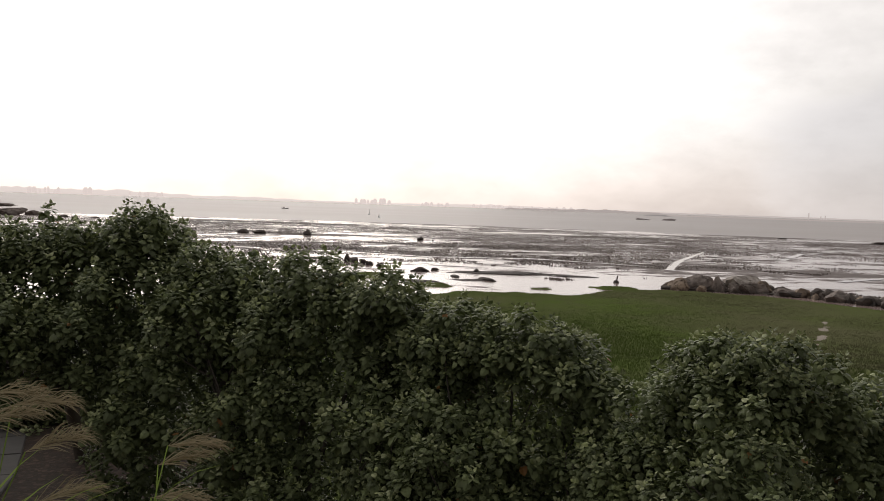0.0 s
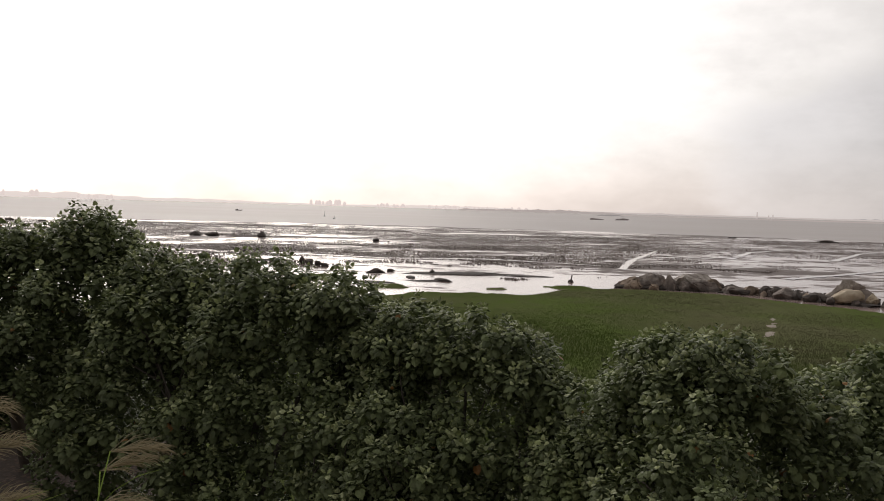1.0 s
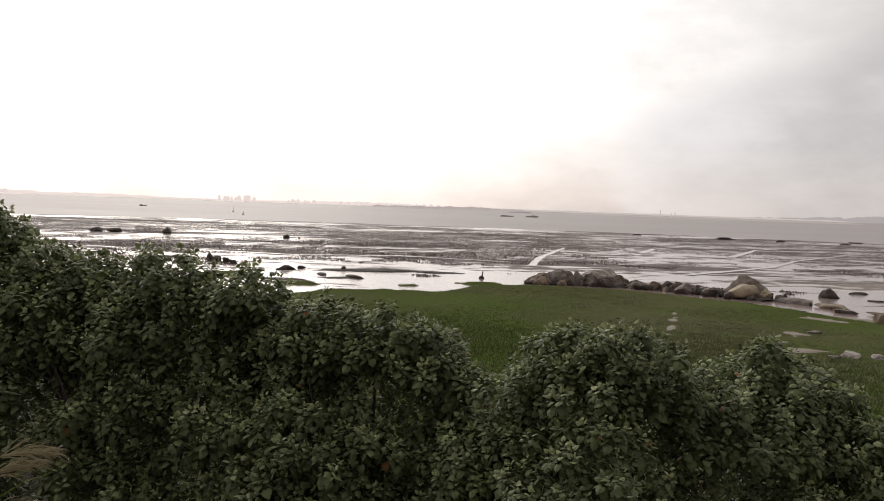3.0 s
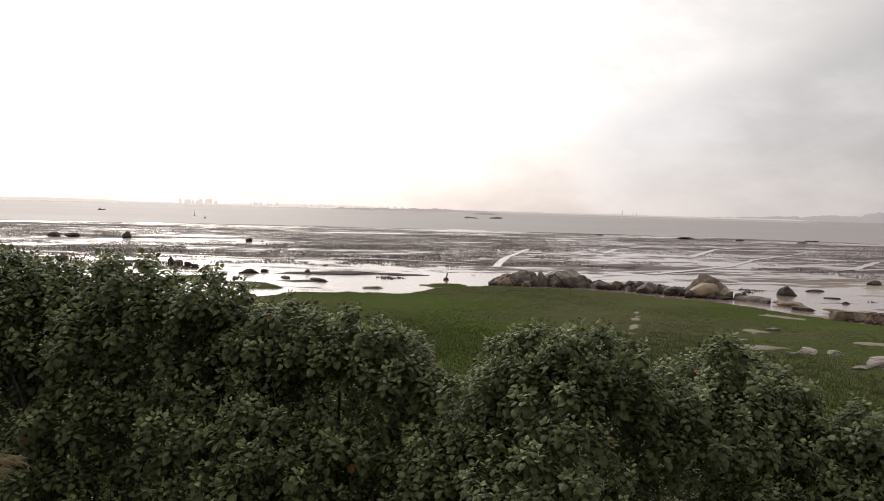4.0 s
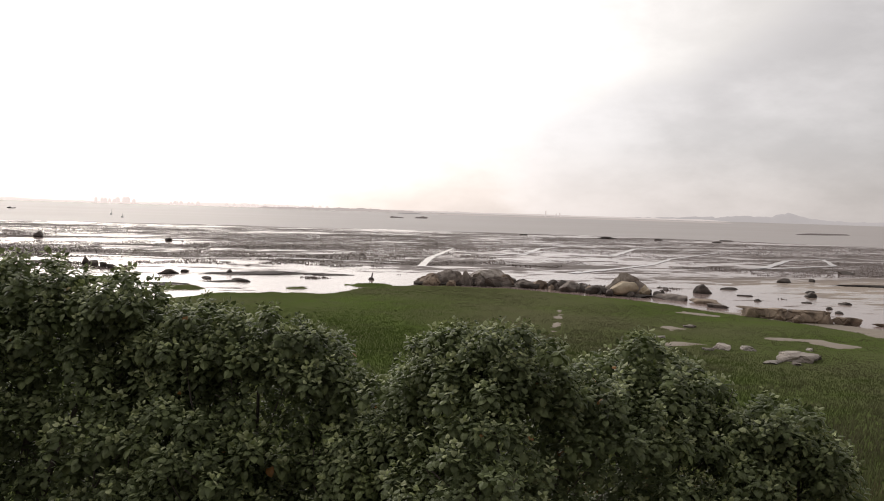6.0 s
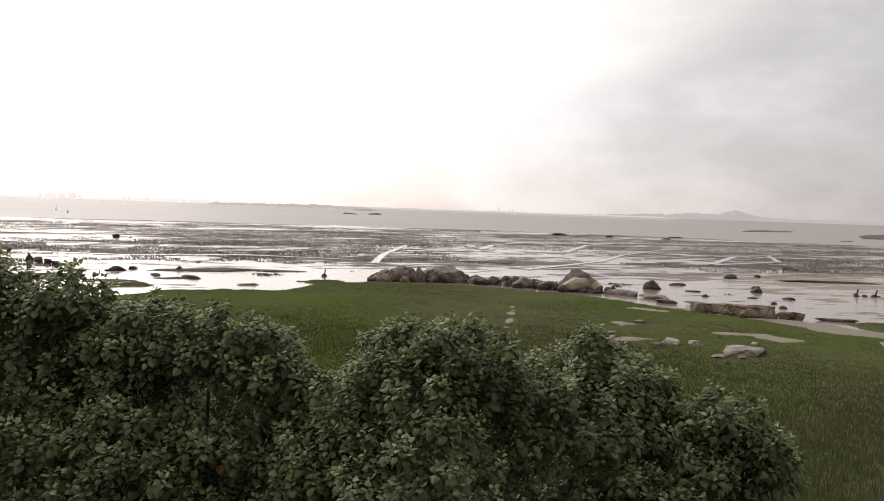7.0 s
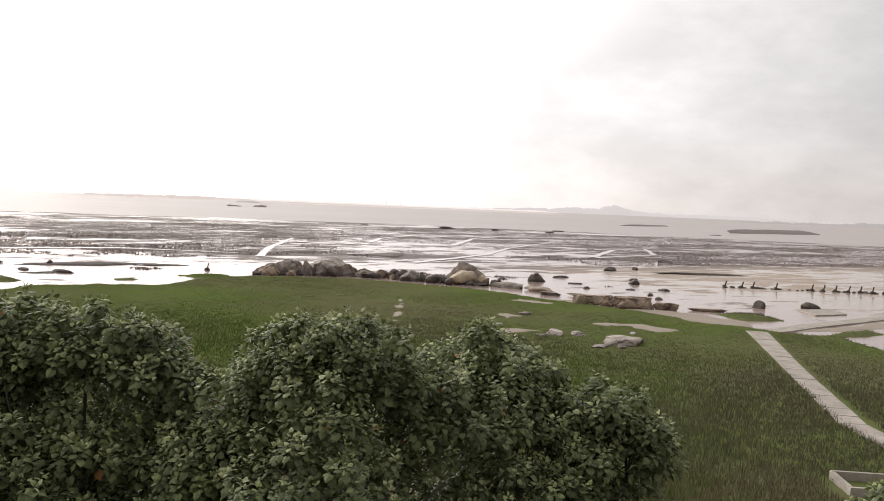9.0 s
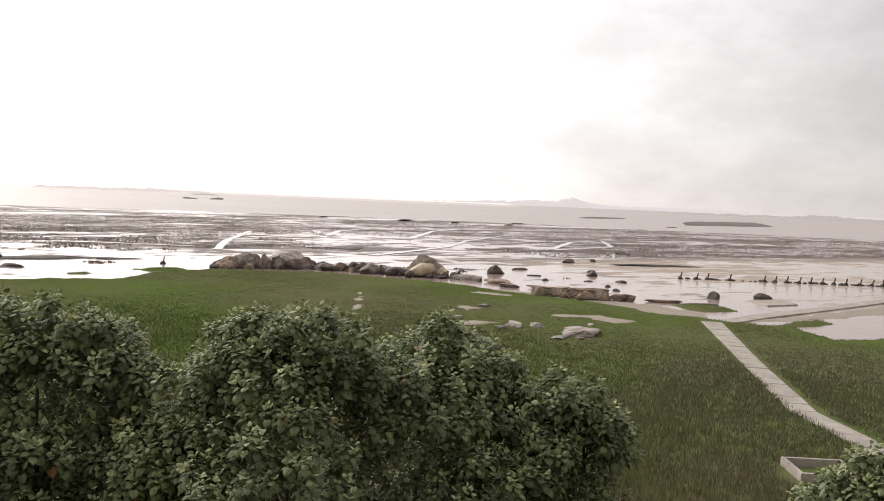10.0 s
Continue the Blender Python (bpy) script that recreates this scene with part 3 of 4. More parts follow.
    for o, ax, ay, up_, ln in zip(*(q[alone] for q in frames)):
        leaf = part("leaf", LEAF_MESH, LEAF_SINGLE, root)
        leaf.matrix_basis = back @ Matrix(((ax[0] * ln, ay[0] * ln, up_[0] * ln, o[0]), (ax[1] * ln, ay[1] * ln, up_[1] * ln, o[1]), (ax[2] * ln, ay[2] * ln, up_[2] * ln, o[2]), (0, 0, 0, 1)))
    return root, tips, outs


def T(a, r, e, rad=0.7):
    return a, r, 9 + e * r, rad


tree("tall dark green sea hibiscus on the littered bank", [
    T(-36, 18.5, -0.03, 1.0), T(-33.2, 18.5, -0.04, 0.9), T(-31, 18.5, -0.03, 0.9), T(-29.4, 18, -0.04, 0.8), T(-26.4, 18, -0.035, 0.7), T(-23.8, 17.6, -0.032, 0.6), T(-27.8, 18, -0.031, 0.75), T(-25.0, 18, -0.0155, 0.6), T(-22.6, 17.5, -0.034, 0.7),
    T(-20.6, 17, -0.014, 0.5), T(-19.6, 17, -0.003, 0.55), T(-18.6, 17, -0.018, 0.5), T(-17.2, 16.5, -0.046, 0.7)], polar(-23, 19.0), 0.130, 11, 7, 0.2)
tree("low dark green shrub behind the tall sea hibiscus", [
    T(-33, 24, -0.13, 0.8), T(-29.5, 24, -0.14, 0.8), T(-26.5, 23.5, -0.135, 0.8), T(-23.5, 23, -0.14, 0.8), T(-20.5, 22, -0.13, 0.8), T(-17.5, 21, -0.13, 0.8), T(-14.5, 20, -0.14, 0.8)], polar(-24, 24), 0.15, 18, 3, 0.12)
tree("broad dark green sea hibiscus with dense crown", [
    T(-16.8, 15.8, -0.075, 0.7), T(-15.2, 15.5, -0.05, 0.7), T(-13.2, 15, -0.058, 0.6), T(-11.0, 14.5, -0.060, 0.6), T(-8.4, 14, -0.055, 0.6), T(-6.4, 13.6, -0.075, 0.6), T(-4.8, 13, -0.090, 0.5), T(-3.1, 12.8, -0.073, 0.45),
    T(-1.6, 12.6, -0.092, 0.5)], polar(-9, 13.5), 0.122, 12, 6, 0.2)
tree("rounded sea hibiscus with a few orange leaves", [
    T(0.2, 12, -0.115, 0.5), T(2.1, 11.8, -0.099, 0.5), T(4.2, 11.5, -0.128, 0.5), T(5.9, 11.3, -0.116, 0.4), T(7.6, 11.2, -0.132, 0.45), T(9.3, 11.2, -0.136, 0.45), T(10.8, 11, -0.168, 0.45), T(12.2, 11, -0.222, 0.35)], polar(5, 11.5), 0.108, 13, 5, 0.17, singles=288)
tree("sea hibiscus with pale drooping leaf tips", [
    T(14.6, 10.2, -0.242, 0.4), T(16.0, 10, -0.17, 0.5), T(17.8, 9.8, -0.135, 0.45), T(19.4, 9.6, -0.128, 0.4), T(21.3, 9.5, -0.128, 0.4), T(23.4, 9.6, -0.130, 0.4), T(25.2, 10, -0.158, 0.45), T(27.2, 10.4, -0.168, 0.45)], polar(21, 10.2), 0.092, 14, 5, 0.17, singles=288)
tree("leafy sea hibiscus on the bank above the marsh", [
    T(28.6, 11.4, -0.155, 0.5), T(31.0, 12, -0.136, 0.5), T(33.0, 12, -0.150, 0.5), T(35.0, 12.2, -0.164, 0.45)], polar(32, 12.2), 0.108, 15, 5, 0.15, singles=288)
tree("low dark shrub filling the gap under the trees", [
    T(-3.2, 13.0, -0.15, 0.6), T(-1.0, 12.6, -0.14, 0.6), T(1.2, 12.2, -0.16, 0.6)], polar(-1, 12.8), 0.115, 21, 4, 0.1)
tree("low leafy shrub between two sea hibiscus trees", [
    T(10.8, 10.4, -0.262, 0.5), T(12.4, 10.2, -0.262, 0.5), T(14.2, 10.0, -0.255, 0.5), T(16.0, 9.8, -0.25, 0.5)], polar(13, 10.2), 0.1, 22, 3, 0.1)
tree("low rounded sea hibiscus at the edge of the marsh", [
    T(37.2, 12, -0.215, 0.5), T(38.8, 12, -0.198, 0.5), T(40.4, 12, -0.190, 0.45), T(41.8, 12, -0.203, 0.45), T(42.9, 12, -0.228, 0.4)], polar(40, 12.2), 0.108, 16, 5, 0.15, singles=288)
tree("sea hibiscus beside the concrete pen", [
    T(55.2, 14, -0.315, 0.35), T(57.0, 14, -0.275, 0.45), T(59.0, 14, -0.245, 0.5), T(61.5, 14, -0.22, 0.7), T(64.5, 14, -0.20, 0.8)], polar(60.5, 14.2), 0.125, 17, 4, 0.16)

# ================= rocks =================


def rock(label, x, y, size, mat, seed, turn=0.0, z=None, sink=0.25, group="", detail=4, rough=0.2, flat_top=0.0, cuts=14):
    """One weathered boulder of size (along, across, high)."""
    bm = bmesh.new()
    bmesh.ops.create_icosphere(bm, subdivisions=detail, radius=0.5)
    rr = random.Random(seed * 7 + 1)
    planes = []
    for _ in range(cuts):
        p = Vector((rr.uniform(-1, 1), rr.uniform(-1, 1), rr.uniform(-0.5, 1))).normalized()
        planes.append((p, rr.uniform(0.22, 0.4)))
    for v in bm.verts:
        c = v.co.copy()
        n = noise.noise(c * 2.1 + Vector((seed * 3.7, seed, 0))) * rough + noise.noise(c * 5.5 + Vector((seed, 0, 5))) * rough * 0.4
        for p, off in planes:
            over = c.dot(p) - off
            if over > 0:
                c -= p * over
        crack = noise.noise(c * 4.3 + Vector((seed, seed * 2, 0)))
        c *= 1 + n - 0.12 * max(0.0, 1 - abs(crack) * 9) * rough * 5
        if flat_top and c.z > flat_top:
            c.z = flat_top + (c.z - flat_top) * 0.25
        v.co = Vector((c.x * size[0], c.y * size[1], (c.z + 0.5 - sink) * size[2] / (1 - sink)))
    base = (float(np.maximum(marsh_height(np.array([x]), np.array([y])), terrain(np.array([x]), np.array([y])))[0]) if z is None else z)
    ob = part("boulder", bm, mat, None, "", cuts < 9)
    ob.matrix_world = pose(x, y, base, 0, 0, turn)
    return tagged(ob, label, "rock", group)


BIG = "granite outcrop at the edge of the marsh"
for k, (x, y, sx, sy, sz, z, words) in enumerate([
        (28.2, 97.8, 4.4, 3.2, 1.8, 0.0, "low grey granite slab"), (30.7, 97.4, 5.6, 3.4, 2.3, 0.0, "broad grey granite slab"), (32.6, 96.6, 2.3, 2.4, 2.1, 0.0, "upright grey granite block"),
        (30.3, 95.7, 1.7, 1.3, 0.9, 0.1, "small grey granite boulder"), (35.4, 97.2, 6.4, 4.4, 3.0, 0.0, "tall domed pale granite boulder"), (36.0, 95.6, 4.4, 2.2, 1.5, 0.05, "tilted grey granite slab"),
        (37.6, 96.2, 3.0, 2.2, 1.7, 0.0, "dark grey granite block"), (34.1, 95.6, 1.9, 1.4, 1.2, 0.1, "small grey granite boulder"), (26.8, 98.2, 1.8, 1.2, 0.8, 0.0, "small dark granite boulder")]):
    rock(words + " on the marsh shore", x, y, (sx * 1.12, sy * 1.1, sz), DOME_ROCK if k == 4 else GRANITE if k % 3 else BROWN_ROCK, 1 + k, -12 + 7 * (k % 4), z, 0.42, BIG, 5, 0.22, 0.0, 18)
pr = random.Random(4)
for k in range(66):
    f = k / 65
    x, y = 38.4 + f * 9.0 + pr.uniform(-0.7, 0.7), 95.8 - f * 8.0 + pr.uniform(-1.8, 1.4)
    s = 0.6 + 2.2 * pr.random() ** 1.8
    rock("dark tumbled rock on the wet shore", x, y, (s * pr.uniform(1.3, 2.4), s, s * pr.uniform(0.22, 0.7)), DARK_ROCK if pr.random() < 0.6 else BROWN_ROCK if pr.random() < 0.5 else GRANITE, 20 + k, pr.uniform(0, 180), 0.0, 0.4, "tumbled dark shore rocks", 4, 0.14, 0.0, 16)
for k, (x, y, sx, sy, sz, t) in enumerate([(40.6, 94.6, 6.5, 3.0, 0.8, -30), (43.6, 92.4, 6.0, 3.0, 0.7, -40), (46.0, 90.2, 4.5, 2.6, 0.6, -45), (45.0, 87.6, 6.0, 2.2, 0.35, -50), (31.5, 97.4, 13.0, 4.0, 1.0, -6), (48.2, 83.4, 6.5, 3.0, 0.5, -30)]):
    rock("low dark rock shelf under the tumbled boulders", x, y, (sx, sy, sz), DARK_ROCK if k != 3 else BROWN_ROCK, 320 + k, t, 0.0, 0.4, "rock shelves along the shore", 5, 0.3, 0.2)
YG = "yellow boulders stacked on the shore"
rock("tall brown granite boulder behind yellow ones", 48.7, 87.0, (6.8, 3.4, 2.5), DOME_ROCK, 61, -22, 0.0, 0.42, YG, 5, 0.24, 0.0, 16)
rock("rounded yellow granite boulder", 47.3, 84.4, (3.5, 2.2, 1.55), YELLOW_ROCK, 62, -26, 0.3, 0.2, YG, 4, 0.12, 0.0, 8)
rock("small rounded yellow granite boulder", 50.0, 84.0, (1.6, 1.3, 1.3), YELLOW_ROCK, 63, 20, 0.15, 0.2, YG)
for k, (x, y, s) in enumerate([(44.6, 86.6, 1.5), (45.4, 84.0, 1.3), (47.6, 83.2, 1.0), (50.4, 84.4, 1.5), (50.6, 82.4, 1.2), (51.6, 83.2, 1.1), (44.0, 88.5, 1.6)]):
    rock("dark stone round the yellow boulders", x, y, (s * 1.4, s, s * 0.75), DARK_ROCK, 70 + k, 40 * k, 0.1, 0.3, YG, 2)
LG = "flat rock ledge along the shore"
for k, (x, y, sx, sy, sz, t) in enumerate([(51.2, 80.5, 6.0, 3.0, 0.9, -60), (52.6, 76.0, 5.0, 2.6, 0.7, -70), (51.6, 73.0, 4.0, 2.0, 0.5, -70), (54.4, 70.6, 5.0, 2.0, 0.45, -65), (56.6, 66.8, 4.0, 1.6, 0.4, -60), (59.8, 58.0, 5.0, 1.4, 0.35, -30), (61.5, 55.5, 4.0, 1.2, 0.3, -30)]):
    rock("low grey-brown rock ledge on the shore", x, y, (sx, sy, sz), BROWN_ROCK if k % 2 else GRANITE, 80 + k, t, 0.05, 0.35, LG, 3, 0.2, 0.2)
LR = "long brown outcrop beside the marsh"
rock("blocky brown granite outcrop with split face", 50.4, 63.4, (5.6, 3.2, 2.0), BROWN_ROCK, 91, -20, 0.1, 0.42, LR, 5, 0.36, 0.2, 20)
rock("long brown granite outcrop with pale top", 53.6, 61.4, (7.0, 3.0, 1.9), BROWN_ROCK, 92, -38, 0.1, 0.42, LR, 5, 0.36, 0.18, 20)
rock("low brown split stone at the end of the outcrop", 56.0, 60.0, (3.2, 1.8, 1.1), BROWN_ROCK, 94, -40, 0.1, 0.4, LR, 5, 0.34, 0.16, 18)
rock("brown split stone against the outcrop", 52.0, 61.2, (2.0, 1.2, 0.8), BROWN_ROCK, 93, 20, 0.1, 0.3, LR, 4, 0.3)
PR = "pale rocks in the marsh"
for k, (x, y, sx, sy, sz) in enumerate([
        (36.7, 43.3, 3.0, 2.4, 1.1), (38.0, 43.6, 1.7, 1.4, 0.7), (34.6, 42.6, 2.8, 1.2, 0.5), (35.6, 42.0, 1.6, 1.0, 0.45), (34.6, 48.0, 2.4, 1.5, 0.8), (36.2, 47.4, 1.7, 1.3, 0.65), (33.2, 47.5, 1.3, 0.9, 0.5),
        (38.2, 45.6, 1.6, 1.0, 0.5), (38.6, 57.8, 1.6, 1.0, 0.5), (33.0, 53.0, 1.2, 0.8, 0.4), (40.6, 46.6, 1.2, 0.8, 0.45), (35.4, 48.9, 1.0, 0.7, 0.45)]):
    rock("pale split rock lying in marsh grass", x, y, (sx, sy, sz), (DOME_ROCK, PALE_ROCK, PALE_ROCK, GRANITE)[k % 4], 100 + k, 25 * k - 20, 0.2, 0.36, PR, 4, 0.34, 0.14, 22)
SB = "boulders scattered on the mudflat"
for k, (x, y, sx, sy, sz) in enumerate([
        (59.7, 87.2, 2.5, 1.9, 1.15), (84.1, 102.8, 3.2, 1.8, 0.8), (71.6, 82.8, 2.2, 1.6, 0.6), (67.8, 59.2, 1.5, 1.2, 0.85), (73.3, 57.7, 2.2, 1.5, 0.75),
        (63.0, 84.0, 2.2, 0.9, 0.25), (67.0, 92.0, 3.0, 1.0, 0.3), (76.0, 88.0, 2.6, 1.0, 0.25), (90.0, 104.0, 1.6, 1.1, 0.5), (57.0, 91.0, 1.2, 0.8, 0.4), (69.5, 75.0, 1.6, 0.9, 0.3),
        (66.0, 76.5, 1.4, 0.8, 0.25), (61.0, 78.5, 1.0, 0.8, 0.35), (64.0, 71.0, 1.3, 0.7, 0.25), (62.0, 67.5, 1.8, 0.8, 0.25), (111.0, 120.0, 4.0, 1.6, 0.6)]):
    rock("dark rounded boulder on wet mud", x, y, (sx, sy, sz), DARK_ROCK, 120 + k, 30 * k, 0.0, 0.46, SB, 4, 0.14, 0.0, 5)
for k, (x, y, sx, sy, sz) in enumerate([
        (-51.0, 214, 4.5, 3, 1.6), (-47.0, 214, 5.5, 3, 1.1), (-34.3, 213.6, 3.8, 2.8, 1.7), (-5.2, 206, 2.8, 1.8, 0.9), (-2.0, 206, 0.8, 0.7, 0.4),
        (-14.0, 125.6, 1.6, 1.2, 1.3), (-12.8, 123.6, 1.8, 1.2, 0.9), (-11.4, 121.4, 1.4, 1.1, 0.8), (-10.2, 119.8, 1.6, 1.1, 0.7), (-8.6, 118.5, 1.3, 1.0, 0.5),
        (-2.6, 111.0, 3.4, 2.0, 0.7), (-0.6, 113.4, 1.6, 1.0, 0.4), (4.8, 112.0, 1.4, 1.0, 0.6), (-27.0, 150.0, 2.4, 1.4, 0.5), (2.0, 104.0, 4.0, 1.4, 0.3), (5.6, 101.0, 5.5, 1.5, 0.35)]):
    rock("dark weed-covered rock on the wet flat", x, y, (sx, sy, sz), DARK_ROCK, 150 + k, 20 * k, 0.0, 0.3, "weedy rocks on the flat")
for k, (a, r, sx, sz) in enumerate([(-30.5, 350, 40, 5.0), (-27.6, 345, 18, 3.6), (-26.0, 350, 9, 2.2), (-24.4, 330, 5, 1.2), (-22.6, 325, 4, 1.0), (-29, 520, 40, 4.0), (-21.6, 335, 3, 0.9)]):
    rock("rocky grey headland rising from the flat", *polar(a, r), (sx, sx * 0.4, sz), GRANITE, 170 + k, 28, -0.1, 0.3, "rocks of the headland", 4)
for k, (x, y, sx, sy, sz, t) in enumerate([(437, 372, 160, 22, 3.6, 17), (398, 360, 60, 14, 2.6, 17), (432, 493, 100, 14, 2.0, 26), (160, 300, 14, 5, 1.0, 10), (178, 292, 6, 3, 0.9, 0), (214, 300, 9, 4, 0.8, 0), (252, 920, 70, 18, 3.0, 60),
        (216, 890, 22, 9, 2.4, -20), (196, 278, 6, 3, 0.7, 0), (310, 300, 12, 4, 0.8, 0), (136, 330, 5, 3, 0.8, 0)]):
    # reefs beyond y 340 glow faintly in place of haze
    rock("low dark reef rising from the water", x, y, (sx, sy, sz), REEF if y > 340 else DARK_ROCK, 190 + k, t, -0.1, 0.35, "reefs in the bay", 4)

for k, (x, y, sx, sy, sz, t) in enumerate([(9.0, 112.4, 17.0, 5.0, 0.35, 8), (-3.0, 97.0, 9.0, 4.0, 0.2, -10), (3.5, 100.0, 7.0, 3.0, 0.22, 5), (17.5, 111.0, 7.0, 3.0, 0.25, 0), (95.0, 95.4, 17.0, 2.6, 0.4, -20), (-20.0, 130.0, 9.0, 3.0, 0.3, 0)]):
    rock("low dark weedy bank on the wet mudflat", x, y, (sx, sy, sz), DARK_ROCK, 300 + k, t, -0.02, 0.35, "weedy mud banks", 5, 0.3)


def creek(line, width, seed):
    rng = random.Random(seed)
    verts, faces, pts = [], [], [Vector(p) for p in line]
    fine = [p.lerp(q, i / 12) for p, q in zip(pts, pts[1:]) for i in range(12)] + [pts[-1]]
    for i, p in enumerate(fine):
        d = (fine[min(i + 1, len(fine) - 1)] - fine[max(i - 1, 0)]).normalized()
        n = Vector((-d.y, d.x))
        wob = n * (0.2 * math.sin(i * 0.3 + seed) + rng.uniform(-0.12, 0.12))
        wd = width * rng.uniform(0.75, 1.2) * (1.5 - 0.9 * i / len(fine)) / 2
        for sgn in (-1, 1):
            q = p + wob + n * wd * sgn
            verts.append((q.x, q.y, 0.06))
    for i in range(len(fine) - 1):
        faces.append((2 * i, 2 * i + 1, 2 * i + 3, 2 * i + 2))
    return tagged(new("creek", mesh_from("creek", verts, faces, CREEK)), "shallow bright tidal creek winding over the mud", "creek", kind="structure")


CREEKS = [
    ([(35.5, 128.4), (45.8, 157.5), (60.8, 191.8)], 1.0),
    ([(56.6, 116.8), (68.7, 126.9), (82.8, 138.1), (100.4, 159.7), (136.1, 192.4)], 1.2),
    ([(69.0, 167.7), (86.1, 198.8), (114.8, 229.9)], 1.2),
    ([(91.5, 169.3), (119.5, 208.1), (161.3, 245.2)], 1.2),
    ([(100.6, 130.2), (131.3, 159.5), (158.6, 173.0)], 1.3),
    ([(56.9, 177.1), (62.2, 166.2), (81.3, 182.9)], 1.2),
    ([(-22, 150), (-2, 142), (16, 146), (34, 136)], 1.2), ([(100, 130), (128, 142), (150, 170)], 1.3),
]
for k, (line, width) in enumerate(CREEKS):
    creek(line, width, k)

# ================= concrete path, slab, pen =================


def slab_block(a, b, c, d, z0, z1):
    """A cast slab from its four plan corners, with eased top edges."""
    bm = bmesh.new()
    m = Vector((sum(p[0] for p in (a, b, c, d)) / 4, sum(p[1] for p in (a, b, c, d)) / 4, 0))
    rings = []
    for z, inset in ((z0, 0.0), (z1 - 0.03, 0.0), (z1, 0.03)):
        ring = []
        for p in (a, b, c, d):
            q = Vector((p[0], p[1], 0))
            q = q + (m - q).normalized() * inset
            ring.append(bm.verts.new((q.x, q.y, z)))
        rings.append(ring)
    for p, q in zip(rings, rings[1:]):
        for s in range(4):
            bm.faces.new((p[s], p[(s + 1) % 4], q[(s + 1) % 4], q[s]))
    bm.faces.new(rings[-1])
    bm.faces.new(rings[0][::-1])
    bmesh.ops.recalc_face_normals(bm, faces=bm.faces)
    return bm


def strip_path(name, label, line, width, length, z, seed, gap=0.016, mat=CONCRETE):
    """A path of cast slabs laid end to end along a line of plan points."""
    rng = random.Random(seed)
    root = tagged(new(name), label, "path", kind="structure")
    pts = [Vector(p) for p in line]
    joints = []
    for p, q in zip(pts, pts[1:]):
        n = max(1, round((q - p).length / length))
        joints += [p.lerp(q, i / n) for i in range(n)]
    joints.append(pts[-1])
    normals = []
    for i in range(len(joints)):
        d = (joints[min(i + 1, len(joints) - 1)] - joints[max(i - 1, 0)]).normalized()
        normals.append(Vector((-d.y, d.x)))
    for i in range(len(joints) - 1):
        p, q = joints[i], joints[i + 1]
        e = (q - p).normalized() * gap / 2
        wa, wb = (width if not callable(width) else width(i)) / 2, (width if not callable(width) else width(i + 1)) / 2
        dz = rng.uniform(-0.012, 0.012)
        s = slab_block(p + e + normals[i] * wa, p + e - normals[i] * wa, q - e - normals[i + 1] * wb, q - e + normals[i + 1] * wb, z - 0.3, z + dz)
        part("slab", s, mat, root)
    return root


strip_path("path", "worn concrete footpath across the green marsh", [(51.7, 45.2), (45.9, 38.5), (40.02, 31.76), (36.37, 27.46), (32.67, 23.06), (30.17, 18.15), (27.17, 12.15)], lambda i: max(1.2, 1.6 - 0.04 * i), 1.6, 0.34, 1)
strip_path("path", "pale concrete causeway from the marsh to the beach", [(51.6, 45.4), (55.6, 46.4), (60.2, 47.5), (74.0, 50.0), (87.0, 52.7), (120.0, 60.0)], 1.6, 2.2, 0.12, 2)
slab = part("slab", slab_block((70.4, 56.8), (68.2, 52.9), (72.6, 52.8), (75.0, 56.4), -0.1, 0.12), CONCRETE)
tagged(slab, "raised concrete slab on the sandy shore", "slab")


def pen():
    root = tagged(new("concrete_pen"), "low concrete pen with open top on the marsh", "pen")
    x, y, w_, d_ = 25.45, 17.1, 2.1, 1.7
    root.matrix_world = pose(x, y, 0.25, 0, 0, -33)
    for cx, cy, sx, sy in ((0, d_ / 2, w_, 0.12), (0, -d_ / 2, w_, 0.12), (-w_ / 2 + 0.06, 0, 0.12, d_ - 0.124), (w_ / 2 - 0.06, 0, 0.12, d_ - 0.124)):
        part("kerb_wall", slab_block((cx - sx / 2, cy - sy / 2), (cx + sx / 2, cy - sy / 2), (cx + sx / 2, cy + sy / 2), (cx - sx / 2, cy + sy / 2), -0.3, 0.32), CONCRETE, root)
    part("floor_slab", slab_block((-0.85, -0.7), (0.85, -0.7), (0.85, 0.7), (-0.85, 0.7), -0.3, -0.08), DARK_PAVING, root)


pen()
# grey darkened here for the shade under the left trees
strip_path("path", "dark grey footpath on the littered bank, tree shade in its colour", [polar(-33, 15.0), polar(-29.5, 18.3), polar(-28.6, 21.0), polar(-30, 26)], 1.6, 1.8, 3.4, 3, mat=DARK_PAVING)

